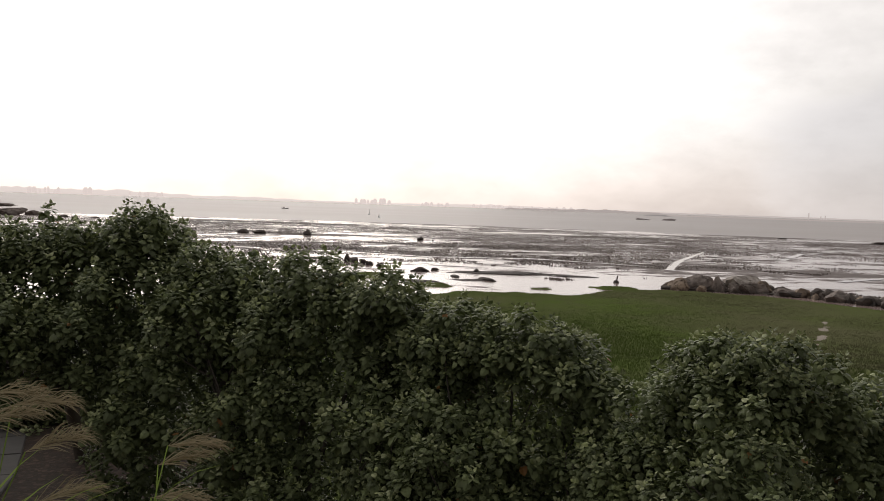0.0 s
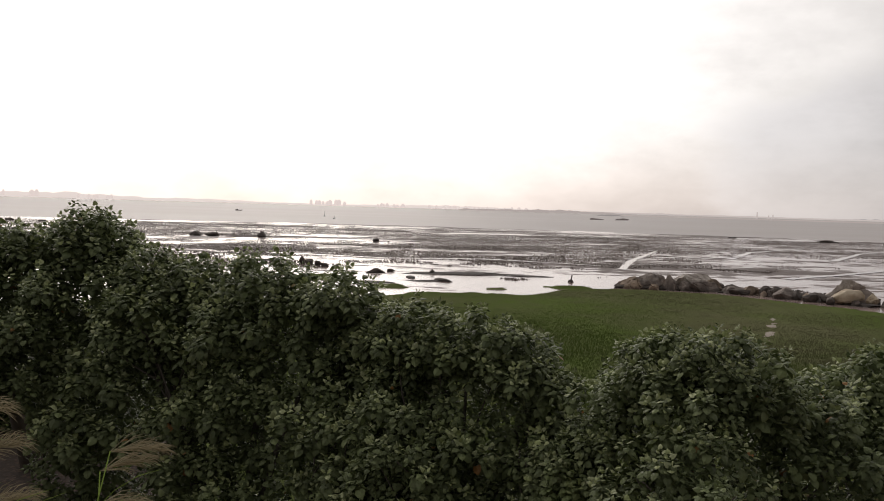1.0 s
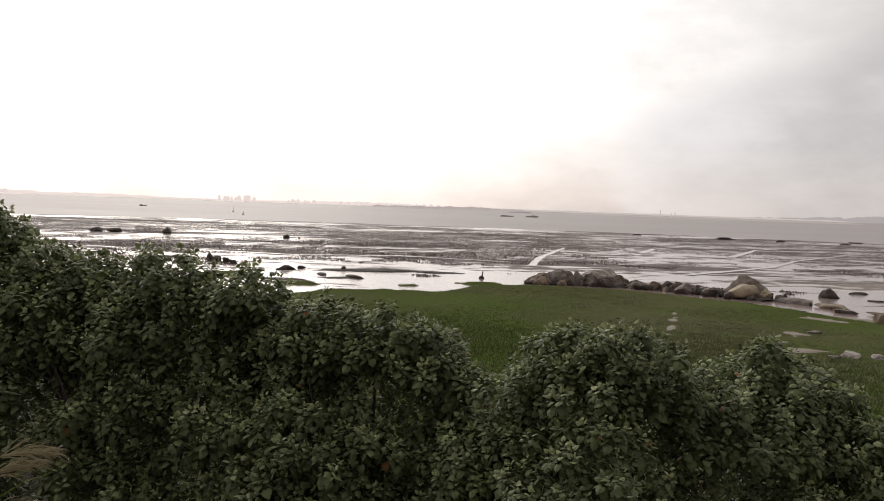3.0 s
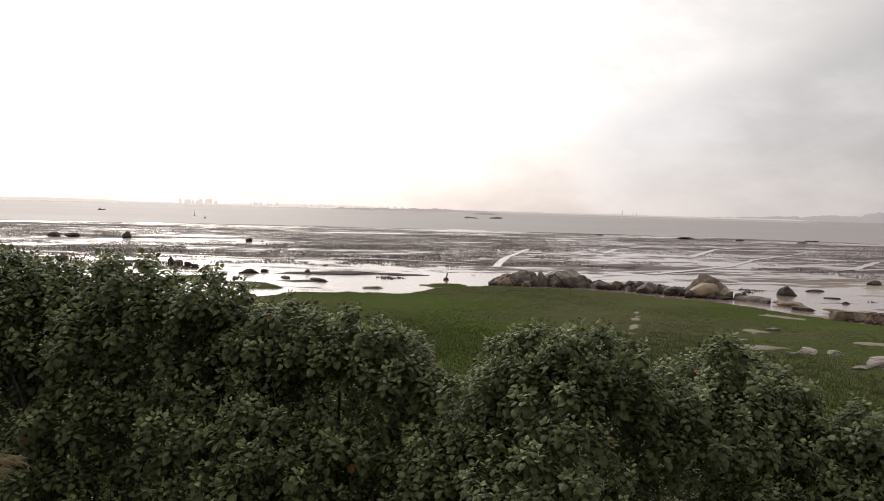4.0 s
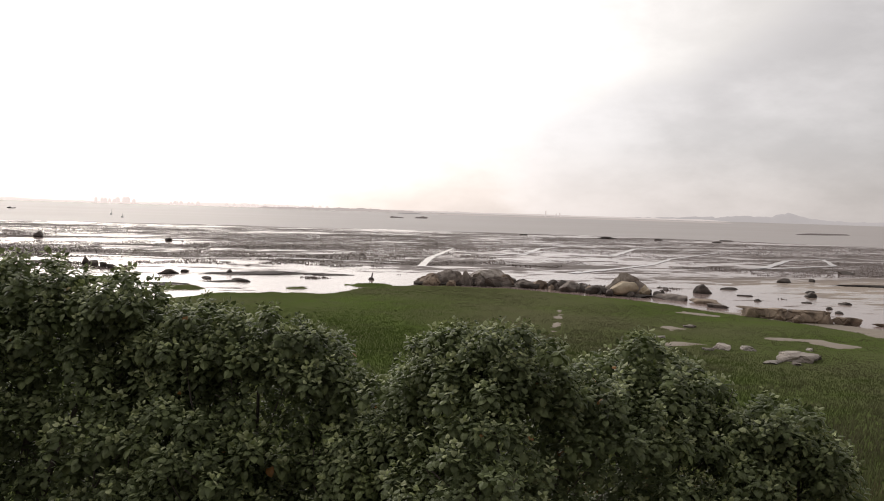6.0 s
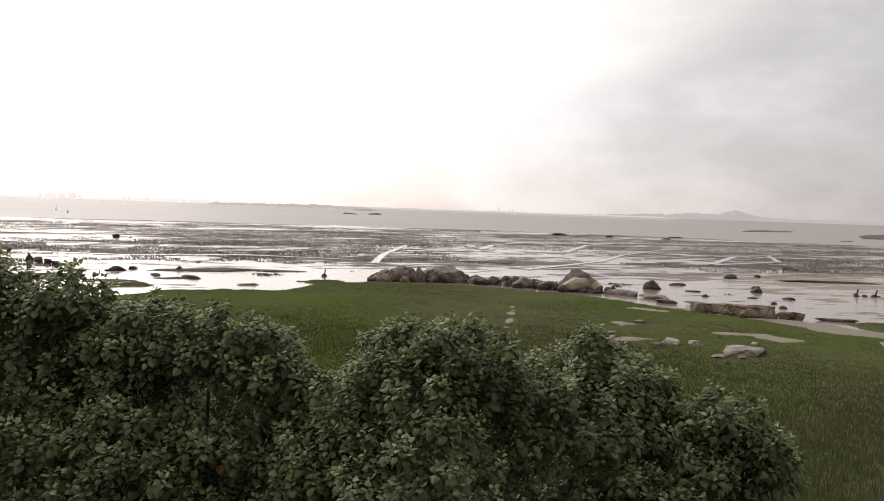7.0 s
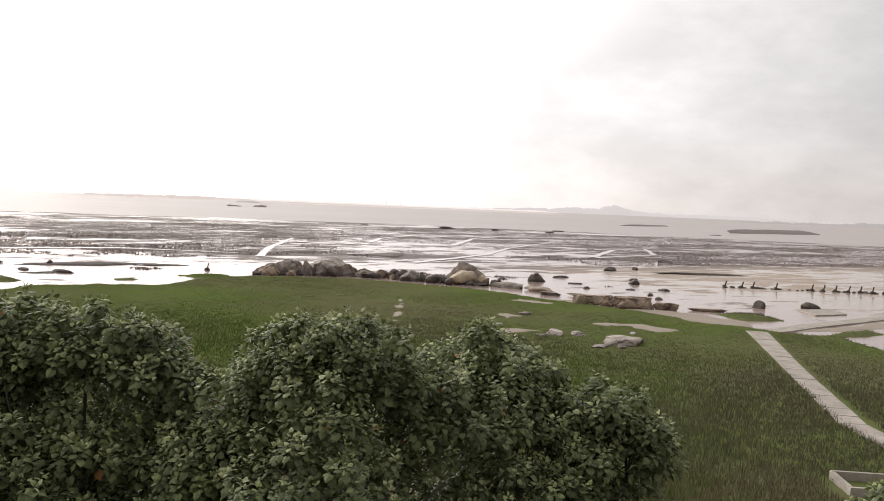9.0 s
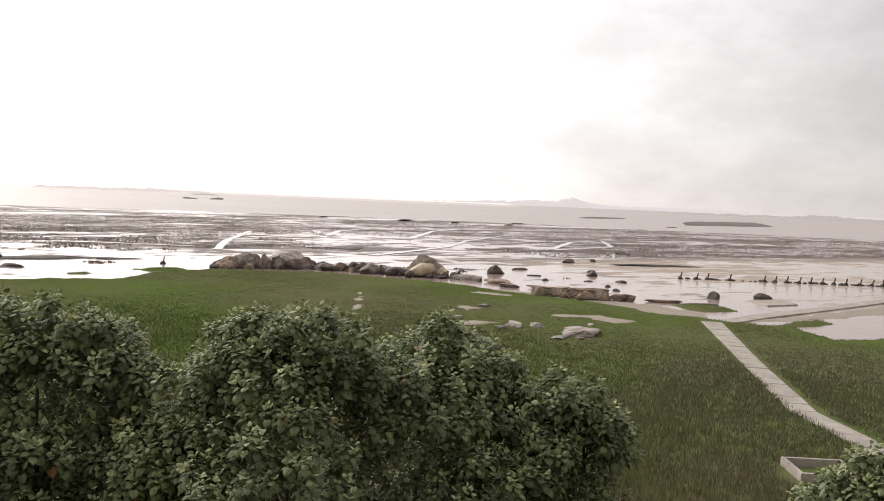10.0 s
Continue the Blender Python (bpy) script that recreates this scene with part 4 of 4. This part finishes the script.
# ================= shore defence stakes =================


def stake():
    root = tagged(new("shore_stake"), "rusted leaning rail stake in a concrete foot on the beach", "stake", group="row of rusted stakes")
    bm = bmesh.new()
    bmesh.ops.create_cube(bm, size=1)
    for v in bm.verts:
        k = 0.62 if v.co.z > 0 else 1.0
        v.co = Vector((v.co.x * 0.62 * k, v.co.y * 0.62 * k, v.co.z * 0.36 + 0.13))
    bmesh.ops.bevel(bm, geom=bm.edges[:], offset=0.05, segments=2, affect="EDGES")
    part("foot", bm, DARK_ROCK, root, "weed-dark concrete foot")
    bm = bmesh.new()
    for sx, sy in ((0.16, 0.05), (0.05, 0.13)):
        made = bmesh.ops.create_cube(bm, size=1)["verts"]
        for v in made:
            v.co = Vector((v.co.x * sx, v.co.y * sy, v.co.z * 0.75 + 0.52))
    bm.transform(Matrix.Rotation(radians(14), 4, "Y"))
    part("rail", bm, RUST, root)
    return root


first = stake()
first.matrix_world = pose(82.7, 78.0, 0.0, 0, 0, -40)
pr = random.Random(9)
LINE = [Vector((82.7, 78.0)), Vector((92.3, 72.4)), Vector((105.6, 64.9)), Vector((122.0, 55.5))]
for d in (2.1, 3.7, 6.6, 11.1, 12.6, 14.2, 15.7, 17.3, 18.9, 20.5, 22.1, 23.7, 25.3, 26.9, 28.5, 30.1, 31.7, 33.3, 34.9):
    left_over, p = d, LINE[0]
    for a, b in zip(LINE, LINE[1:]):
        ln = (b - a).length
        if left_over <= ln:
            p = a.lerp(b, left_over / ln)
            break
        left_over -= ln
    copy_thing(first, pose(p.x + pr.uniform(-0.2, 0.2), p.y + pr.uniform(-0.2, 0.2), 0, pr.uniform(-3, 3), pr.uniform(-4, 4), -40 + pr.uniform(-25, 25)))
lone = copy_thing(first, pose(22.1, 103.6, 0, 3, -4, 20))
tagged(lone, "lone rusted stake standing on the mudflat")
for k in range(44):
    f = k / 43
    p = LINE[0].lerp(LINE[2], f) + Vector((pr.uniform(-0.5, 0.5), pr.uniform(-0.4, 0.4)))
    s = pr.uniform(0.4, 0.9)
    rock("low weedy stone along the stake row", p.x, p.y, (s * 1.6, s, s * 0.35), DARK_ROCK, 220 + k, pr.uniform(0, 90), 0, 0.3, "stones along the stake row", 2)

# ================= far shore =================


def ridge(name, label, a0, a1, r, base, profile, mat, seed, n=160, depth=120):
    """A low land mass seen far over the water, with a rounded section."""
    angs = np.linspace(a0, a1, n)
    ends = np.clip(np.minimum(np.arange(n), n - 1 - np.arange(n)) / 8, 0, 1)
    h = np.array([profile(a) for a in angs]) * (0.85 + 0.35 * fbm(angs * 3.0, angs * 0 + seed, 1.0, seed)) * ends + 0.3
    verts, faces = [], []
    for a, z in zip(angs, h):
        for dr, k in ((-depth, 0.0), (-depth * 0.55, 0.75), (0, 1.0), (depth, 0.0)):
            x, y = polar(a, r + dr)
            verts.append((x, y, base + z * k))
    for i in range(n - 1):
        for s in range(3):
            a = i * 4 + s
            faces.append((a, a + 4, a + 5, a + 1))
    return tagged(new(name, mesh_from(name, verts, faces, mat)), label, "far shore", kind="structure")


def bump(a, c, wdt, h):
    return h * math.exp(-((a - c) / wdt) ** 2)


# coasts, towers, chimneys and houses all glow with their painted haze
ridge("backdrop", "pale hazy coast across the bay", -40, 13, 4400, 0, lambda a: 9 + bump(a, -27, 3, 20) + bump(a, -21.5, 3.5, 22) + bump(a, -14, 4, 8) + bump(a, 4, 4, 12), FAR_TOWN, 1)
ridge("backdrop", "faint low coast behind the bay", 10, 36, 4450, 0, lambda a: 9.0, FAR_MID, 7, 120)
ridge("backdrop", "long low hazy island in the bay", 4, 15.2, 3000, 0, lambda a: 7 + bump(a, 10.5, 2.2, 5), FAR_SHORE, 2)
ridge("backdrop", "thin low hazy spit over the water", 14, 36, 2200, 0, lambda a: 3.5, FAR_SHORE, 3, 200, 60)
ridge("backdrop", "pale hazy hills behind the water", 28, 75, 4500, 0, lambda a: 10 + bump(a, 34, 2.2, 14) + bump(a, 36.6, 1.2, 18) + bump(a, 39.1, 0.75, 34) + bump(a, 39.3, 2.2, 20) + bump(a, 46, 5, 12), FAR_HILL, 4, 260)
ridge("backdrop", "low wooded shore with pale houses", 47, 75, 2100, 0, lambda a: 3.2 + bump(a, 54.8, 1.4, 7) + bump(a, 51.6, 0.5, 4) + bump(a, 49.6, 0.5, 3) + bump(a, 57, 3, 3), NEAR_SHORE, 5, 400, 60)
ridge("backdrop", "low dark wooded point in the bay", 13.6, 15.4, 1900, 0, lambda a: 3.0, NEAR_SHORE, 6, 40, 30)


def tower(x, y, w_, d_, h, mat, turn):
    root = tagged(new("tower_block"), "pale hazy tower block on the far coast", "building", "far coast towers")
    root.matrix_world = pose(x, y, 4, 0, 0, turn)
    bm = bmesh.new()
    for sx, sy, z0, z1 in ((1, 1, 0, h), (0.6, 0.5, h, h + 5)):
        made = bmesh.ops.create_cube(bm, size=1)["verts"]
        for v in made:
            v.co = Vector((v.co.x * w_ * sx, v.co.y * d_ * sy, z0 + (v.co.z + 0.5) * (z1 - z0)))
    part("wall", bm, mat, root)
    return root


pr = random.Random(21)
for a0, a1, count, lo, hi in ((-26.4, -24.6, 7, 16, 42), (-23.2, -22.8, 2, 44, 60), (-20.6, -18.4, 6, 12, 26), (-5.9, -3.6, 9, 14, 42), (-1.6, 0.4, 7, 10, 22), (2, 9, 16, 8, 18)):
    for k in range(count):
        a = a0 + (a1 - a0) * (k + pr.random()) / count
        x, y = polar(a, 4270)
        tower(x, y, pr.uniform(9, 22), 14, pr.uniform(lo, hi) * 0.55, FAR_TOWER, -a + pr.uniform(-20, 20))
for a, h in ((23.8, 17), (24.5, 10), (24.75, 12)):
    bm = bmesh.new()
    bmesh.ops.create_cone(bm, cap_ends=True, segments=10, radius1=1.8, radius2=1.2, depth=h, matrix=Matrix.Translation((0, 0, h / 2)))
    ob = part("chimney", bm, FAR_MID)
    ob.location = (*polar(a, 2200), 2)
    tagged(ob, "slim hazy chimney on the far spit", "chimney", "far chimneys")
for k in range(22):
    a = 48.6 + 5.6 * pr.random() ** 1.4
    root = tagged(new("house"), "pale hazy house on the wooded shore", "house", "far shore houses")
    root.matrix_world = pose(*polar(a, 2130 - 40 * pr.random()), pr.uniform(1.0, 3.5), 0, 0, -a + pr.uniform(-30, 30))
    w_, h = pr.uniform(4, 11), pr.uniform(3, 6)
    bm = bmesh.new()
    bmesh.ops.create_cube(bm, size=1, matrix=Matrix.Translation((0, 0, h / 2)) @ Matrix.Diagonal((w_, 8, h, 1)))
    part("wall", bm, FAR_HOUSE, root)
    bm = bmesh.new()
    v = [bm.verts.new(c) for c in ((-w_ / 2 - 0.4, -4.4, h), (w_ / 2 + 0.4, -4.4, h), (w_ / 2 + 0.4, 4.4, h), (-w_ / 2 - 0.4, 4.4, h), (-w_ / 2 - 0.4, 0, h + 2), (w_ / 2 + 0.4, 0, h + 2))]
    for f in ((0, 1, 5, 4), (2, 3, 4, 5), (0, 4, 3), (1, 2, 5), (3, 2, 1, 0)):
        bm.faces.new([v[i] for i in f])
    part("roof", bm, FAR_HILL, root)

# ================= oyster field =================


def oyster_field():
    rng = np.random.default_rng(31)
    n = 520000
    r = 104 + 240 * rng.random(n) ** 1.15
    a = np.radians(rng.uniform(-30, 63, n))
    x, y = r * np.sin(a), r * np.cos(a)
    # rows of planted stones, in plots
    skew = 0.35 * x + 3.0 * fbm(x, y, 0.02, 14)
    y = np.where(rng.random(n) < 0.7, np.round((y + skew) / 2.2) * 2.2 - skew, y) + rng.normal(0, 0.25, n)
    plot = 0.7 * fbm(x * 0.6, y, 0.04, 8) + 0.5 * fbm(x, y, 0.15, 9)
    keep = plot > -0.1 + 0.28 * (1 - smooth(r, 108, 140)) + 0.35 * smooth(x, 80, 110) * (1 - smooth(y, 90, 120))
    for line, width in CREEKS:
        for (ax, ay), (bx, by) in zip(line, line[1:]):
            f = np.clip(((x - ax) * (bx - ax) + (y - ay) * (by - ay)) / ((bx - ax) ** 2 + (by - ay) ** 2), 0, 1)
            keep &= np.hypot(x - ax - f * (bx - ax), y - ay - f * (by - ay)) > width * 0.75
    keep &= (rng.random(n) < 0.5 - 0.22 * smooth(x, 60, 110)) & ~((x > 66) & (y < 112)) & (inside_depth(x, y, MARSH_EDGE) < -12)
    x, y = x[keep], y[keep]
    m = len(x)
    h = rng.uniform(0.04, 0.14, m)
    wd = rng.uniform(0.04, 0.1, m)
    ang = rng.uniform(0, 3.14, m)
    lean = rng.normal(0, 0.1, (m, 2))
    base = np.array([(-1, -0.5), (1, -0.5), (0, 0.9)])
    c, s = np.cos(ang)[:, None], np.sin(ang)[:, None]
    bx, by = base[None, :, 0] * wd[:, None], base[None, :, 1] * wd[:, None]
    px, py = bx * c - by * s, bx * s + by * c
    low = np.stack([x[:, None] + px, y[:, None] + py, np.full((m, 3), -0.08)], 2)
    top = np.stack([x[:, None] + px * 0.7 + lean[:, :1], y[:, None] + py * 0.7 + lean[:, 1:], np.repeat(h[:, None], 3, 1)], 2)
    v = np.concatenate([low, top], 1).reshape(-1, 3)
    t = np.array([(0, 1, 4), (0, 4, 3), (1, 2, 5), (1, 5, 4), (2, 0, 3), (2, 3, 5)])
    t = (t[None] + (np.arange(m) * 6)[:, None, None]).reshape(-1, 3)
    ob = new("oyster_stones", big_mesh("oyster_stones", v, t, OYSTER))
    return tagged(ob, "rows of dark oyster stones planted in wet mud", "oyster bed", kind="stuff")


oyster_field()

# ================= grasses =================


def marsh_grass():
    rng = np.random.default_rng(41)
    n = 230000
    r = 20 + 85 * rng.random(n) ** 0.8
    a = np.radians(rng.uniform(-12, 64, n))
    x, y = r * np.sin(a), r * np.cos(a)
    d = marsh_depth(x, y) + 1.1 * fbm(x, y, 0.25, 2) + 0.5 * fbm(x, y, 1.1, 3)
    keep = (d > 0.1) & (rng.random(n) < 0.35 + 0.65 * smooth(d, 0, 3))
    for poly in SANDS.values():
        keep &= inside_depth(x, y, poly) + 1.1 * fbm(x, y, 0.7, 4) + 0.8 * (rng.random(n) - 0.7) < 0.1
    line = [(51.7, 45.2), (46.0, 38.4), (40.2, 31.6), (36.6, 27.3), (32.9, 22.9), (30.4, 18.0), (27.4, 12.0), (27.3, 12.1), (30.3, 18.1), (32.8, 23.0), (36.5, 27.4), (40.1, 31.7), (45.9, 38.5)]
    keep &= inside_depth(x, y, line) < -0.66 - 0.012 * np.maximum(y - 25, 0)
    keep &= np.hypot(x - 25.4, y - 16.6) > 1.8
    x, y = x[keep], y[keep]
    m = len(x)
    z = marsh_height(x, y) - 0.03
    patch = fbm(x, y, 0.12, 12)
    h = (0.22 + 0.12 * patch) * (1 - 0.72 * smooth(np.hypot(x, y), 30, 75)) * rng.uniform(0.6, 1.25, m)
    wd = 0.008 + 0.00036 * np.hypot(x, y)
    vs, ts = [], []
    for k in range(3):
        ang = rng.uniform(0, 6.28, m)
        lean = rng.uniform(0.15, 0.6, m) * h
        ox, oy = rng.normal(0, 0.12, m), rng.normal(0, 0.12, m)
        dx, dy = np.cos(ang), np.sin(ang)
        a0 = np.stack([x + ox - dy * wd, y + oy + dx * wd, z], 1)
        a1 = np.stack([x + ox + dy * wd, y + oy - dx * wd, z], 1)
        tip = np.stack([x + ox + dx * lean + 0.1 * h, y + oy + dy * lean, z + h], 1)
        vs.append(np.stack([a0, a1, tip], 1))
    v = np.concatenate(vs, 0).reshape(-1, 3)
    t = np.arange(len(v)).reshape(-1, 3)
    ob = new("marsh_grass", big_mesh("marsh_grass", v, t, GRASS))
    return tagged(ob, "short windblown green marsh grass", "grass", kind="stuff")


marsh_grass()


def dry_grass():
    rng = np.random.default_rng(43)
    n = 70000
    a = np.radians(rng.uniform(24, 62, n))
    r = rng.uniform(15, 34, n)
    keep = rng.random(n) < 1 - smooth(r + 3 * fbm(a * 12, r, 0.5, 3), 20, 34)
    x, y = (r * np.sin(a))[keep], (r * np.cos(a))[keep]
    off = np.hypot(x - 25.4, y - 16.6) > 1.8
    x, y = x[off], y[off]
    m = len(x)
    z = marsh_on_ground(x, y) - 0.02
    h, ang, wd = rng.uniform(0.2, 0.5, m), rng.uniform(0, 6.28, m), 0.008
    dx, dy = np.cos(ang), np.sin(ang)
    v = np.stack([np.stack([x - dy * wd, y + dx * wd, z], 1), np.stack([x + dy * wd, y - dx * wd, z], 1), np.stack([x + dx * h * 0.4, y + dy * h * 0.4, z + h], 1)], 1).reshape(-1, 3)
    ob = new("dry_grass", big_mesh("dry_grass", v, np.arange(len(v)).reshape(-1, 3), DRY))
    return tagged(ob, "brown dry grass among the green marsh grass", "grass", kind="stuff")


dry_grass()


def reed(label, foot, seed, stems, plume_tips):
    """A clump of tall grass on the bank: arching blades, and stems with feathery plumes at their tips."""
    rng = np.random.default_rng(seed)
    root = tagged(new("reed_clump"), label, "grass clump", group="tall grass on the bank")
    fx, fy = foot
    fz = ground_z(fx, fy)
    root.location = (fx, fy, fz)
    pr_ = random.Random(seed)
    for k in range(stems):
        ang, ln = pr_.uniform(0, 6.28), pr_.uniform(0.7, 1.25)
        start = Vector((pr_.uniform(-0.2, 0.2), pr_.uniform(-0.2, 0.2), 0))
        tall = pr_.uniform(1.0, 1.75)
        verts, faces = [], []
        steps = 9
        side = Vector((-math.sin(ang), math.cos(ang), 0))
        for i in range(steps + 1):
            f = i / steps
            c = start + Vector((math.cos(ang), math.sin(ang), 0)) * ln * 0.75 * f**1.7 + Vector((0, 0, tall * (f * 1.35 - 0.62 * f * f)))
            wd = 0.011 * (1 - f**3) + 0.0008
            verts += [c - side * wd, c + Vector((0, 0, -wd * 0.5)), c + side * wd]
        for i in range(steps):
            for s in range(2):
                faces.append((i * 3 + s, i * 3 + s + 1, i * 3 + s + 4, i * 3 + s + 3))
        part("blade", mesh_from("blade", verts, faces, REED), REED, root)
    for tip, lean in plume_tips:
        end = Vector(tip) - Vector((fx, fy, fz))
        begin = Vector((pr_.uniform(-0.15, 0.15), pr_.uniform(-0.15, 0.15), 0))
        bm = bmesh.new()
        limb(bm, begin, end, 0.006, 0.003, 5, 0.06, pr_)
        stem = part("stem", bm, REED, root, "thin straw-green stem", True)
        vs, ts = [], []
        along = Vector(lean).normalized()
        for b in range(70):
            f = b / 70
            o = end + along * (0.26 * f) - Vector((0, 0, 0.06 * f * f))
            ln = 0.2 * (1 - f * 0.5)
            d = (along * 1.0 + Vector((pr_.uniform(-0.4, 0.4), pr_.uniform(-0.4, 0.4), pr_.uniform(-0.5, 0.4)))).normalized()
            u = d.orthogonal().normalized() * 0.0013
            q = d.cross(u).normalized() * 0.0013
            e1 = o + d * ln * 0.6
            e2 = o + d * ln - Vector((0, 0, 0.03))
            i0 = len(vs)
            vs += [o - u, o + u, e1 - u * 1.5 + q, e1 + u * 1.5 + q, e2]
            ts += [(i0, i0 + 1, i0 + 3, i0 + 2), (i0 + 2, i0 + 3, i0 + 4)]
        part("plume", mesh_from("plume", vs, ts, PLUME), PLUME, stem, "feathery tan seed plume")
    return root


def at(a, r, e):
    x, y = polar(a, r)
    return x, y, 9 + e * r


reed("tall green grass clump with tan seed plumes", polar(-32.5, 3.8), 51, 24, [
    (at(-27.2, 4.2, -0.232), (1, 0.1, 0.25)), (at(-26.5, 4.0, -0.285), (1, 0.2, 0.5)), (at(-28.8, 4.3, -0.22), (1, 0, 0.3)), (at(-26.0, 3.9, -0.345), (1, 0.2, 0.5)), (at(-29.4, 4.0, -0.25), (1, 0.3, 0.4))])
reed("slender grass clump with drooping plumes", polar(-24, 3.6), 52, 4, [
    (at(-18.6, 4.6, -0.312), (1, 0.1, 0.45)), (at(-19.0, 4.4, -0.35), (1, 0, 0.2)), (at(-18.0, 4.6, -0.29), (1, 0.2, 0.2))])

# ================= out on the water =================


def boat(x, y, turn):
    root = tagged(new("boat"), "small dark open boat out on the bay", "boat")
    root.matrix_world = pose(x, y, 0.1, 0, 0, turn)
    verts, faces, n = [], [], 9
    for i in range(n):
        f = i / (n - 1) * 2 - 1
        half, keel, rim = 0.95 * (1 - abs(f) ** 2.6) + 0.03, -0.1 + 0.35 * abs(f) ** 3, 0.65 + 0.35 * abs(f) ** 2
        for yy, zz in ((-half, rim), (-half * 0.7, keel + 0.15), (0, keel), (half * 0.7, keel + 0.15), (half, rim), (half * 0.85, rim - 0.03), (0, keel + 0.22), (-half * 0.85, rim - 0.03)):
            verts.append((f * 3.4, yy, zz))
    for i in range(n - 1):
        for s_ in range(8):
            faces.append((i * 8 + s_, i * 8 + (s_ + 1) % 8, i * 8 + 8 + (s_ + 1) % 8, i * 8 + 8 + s_))
    part("hull", mesh_from("hull", verts, faces, DARK_ROCK), DARK_ROCK, root)
    bm = bmesh.new()
    bmesh.ops.create_cube(bm, size=1, matrix=Matrix.Translation((-1.2, 0, 0.95)) @ Matrix.Diagonal((1.5, 1.1, 0.9, 1)))
    bmesh.ops.bevel(bm, geom=bm.edges[:], offset=0.12, segments=2, affect="EDGES")
    part("cabin", bm, DARK_ROCK, root, "low dark cabin")


boat(-151, 802, 12)


def buoy(x, y, h):
    root = tagged(new("buoy"), "white marker buoy standing in shallow water", "buoy", "white buoys")
    root.matrix_world = pose(x, y, 0.05)
    bm = bmesh.new()
    bmesh.ops.create_cone(bm, cap_ends=True, segments=12, radius1=0.7, radius2=0.45, depth=0.9, matrix=Matrix.Translation((0, 0, 0.45)))
    part("float", bm, WHITE, root)
    bm = bmesh.new()
    bmesh.ops.create_cone(bm, cap_ends=True, segments=8, radius1=0.16, radius2=0.1, depth=h, matrix=Matrix.Translation((0, 0, 0.9 + h / 2)))
    part("mast", bm, WHITE, root)


buoy(-51.4, 591, 3.0)
buoy(-37.2, 494, 1.6)
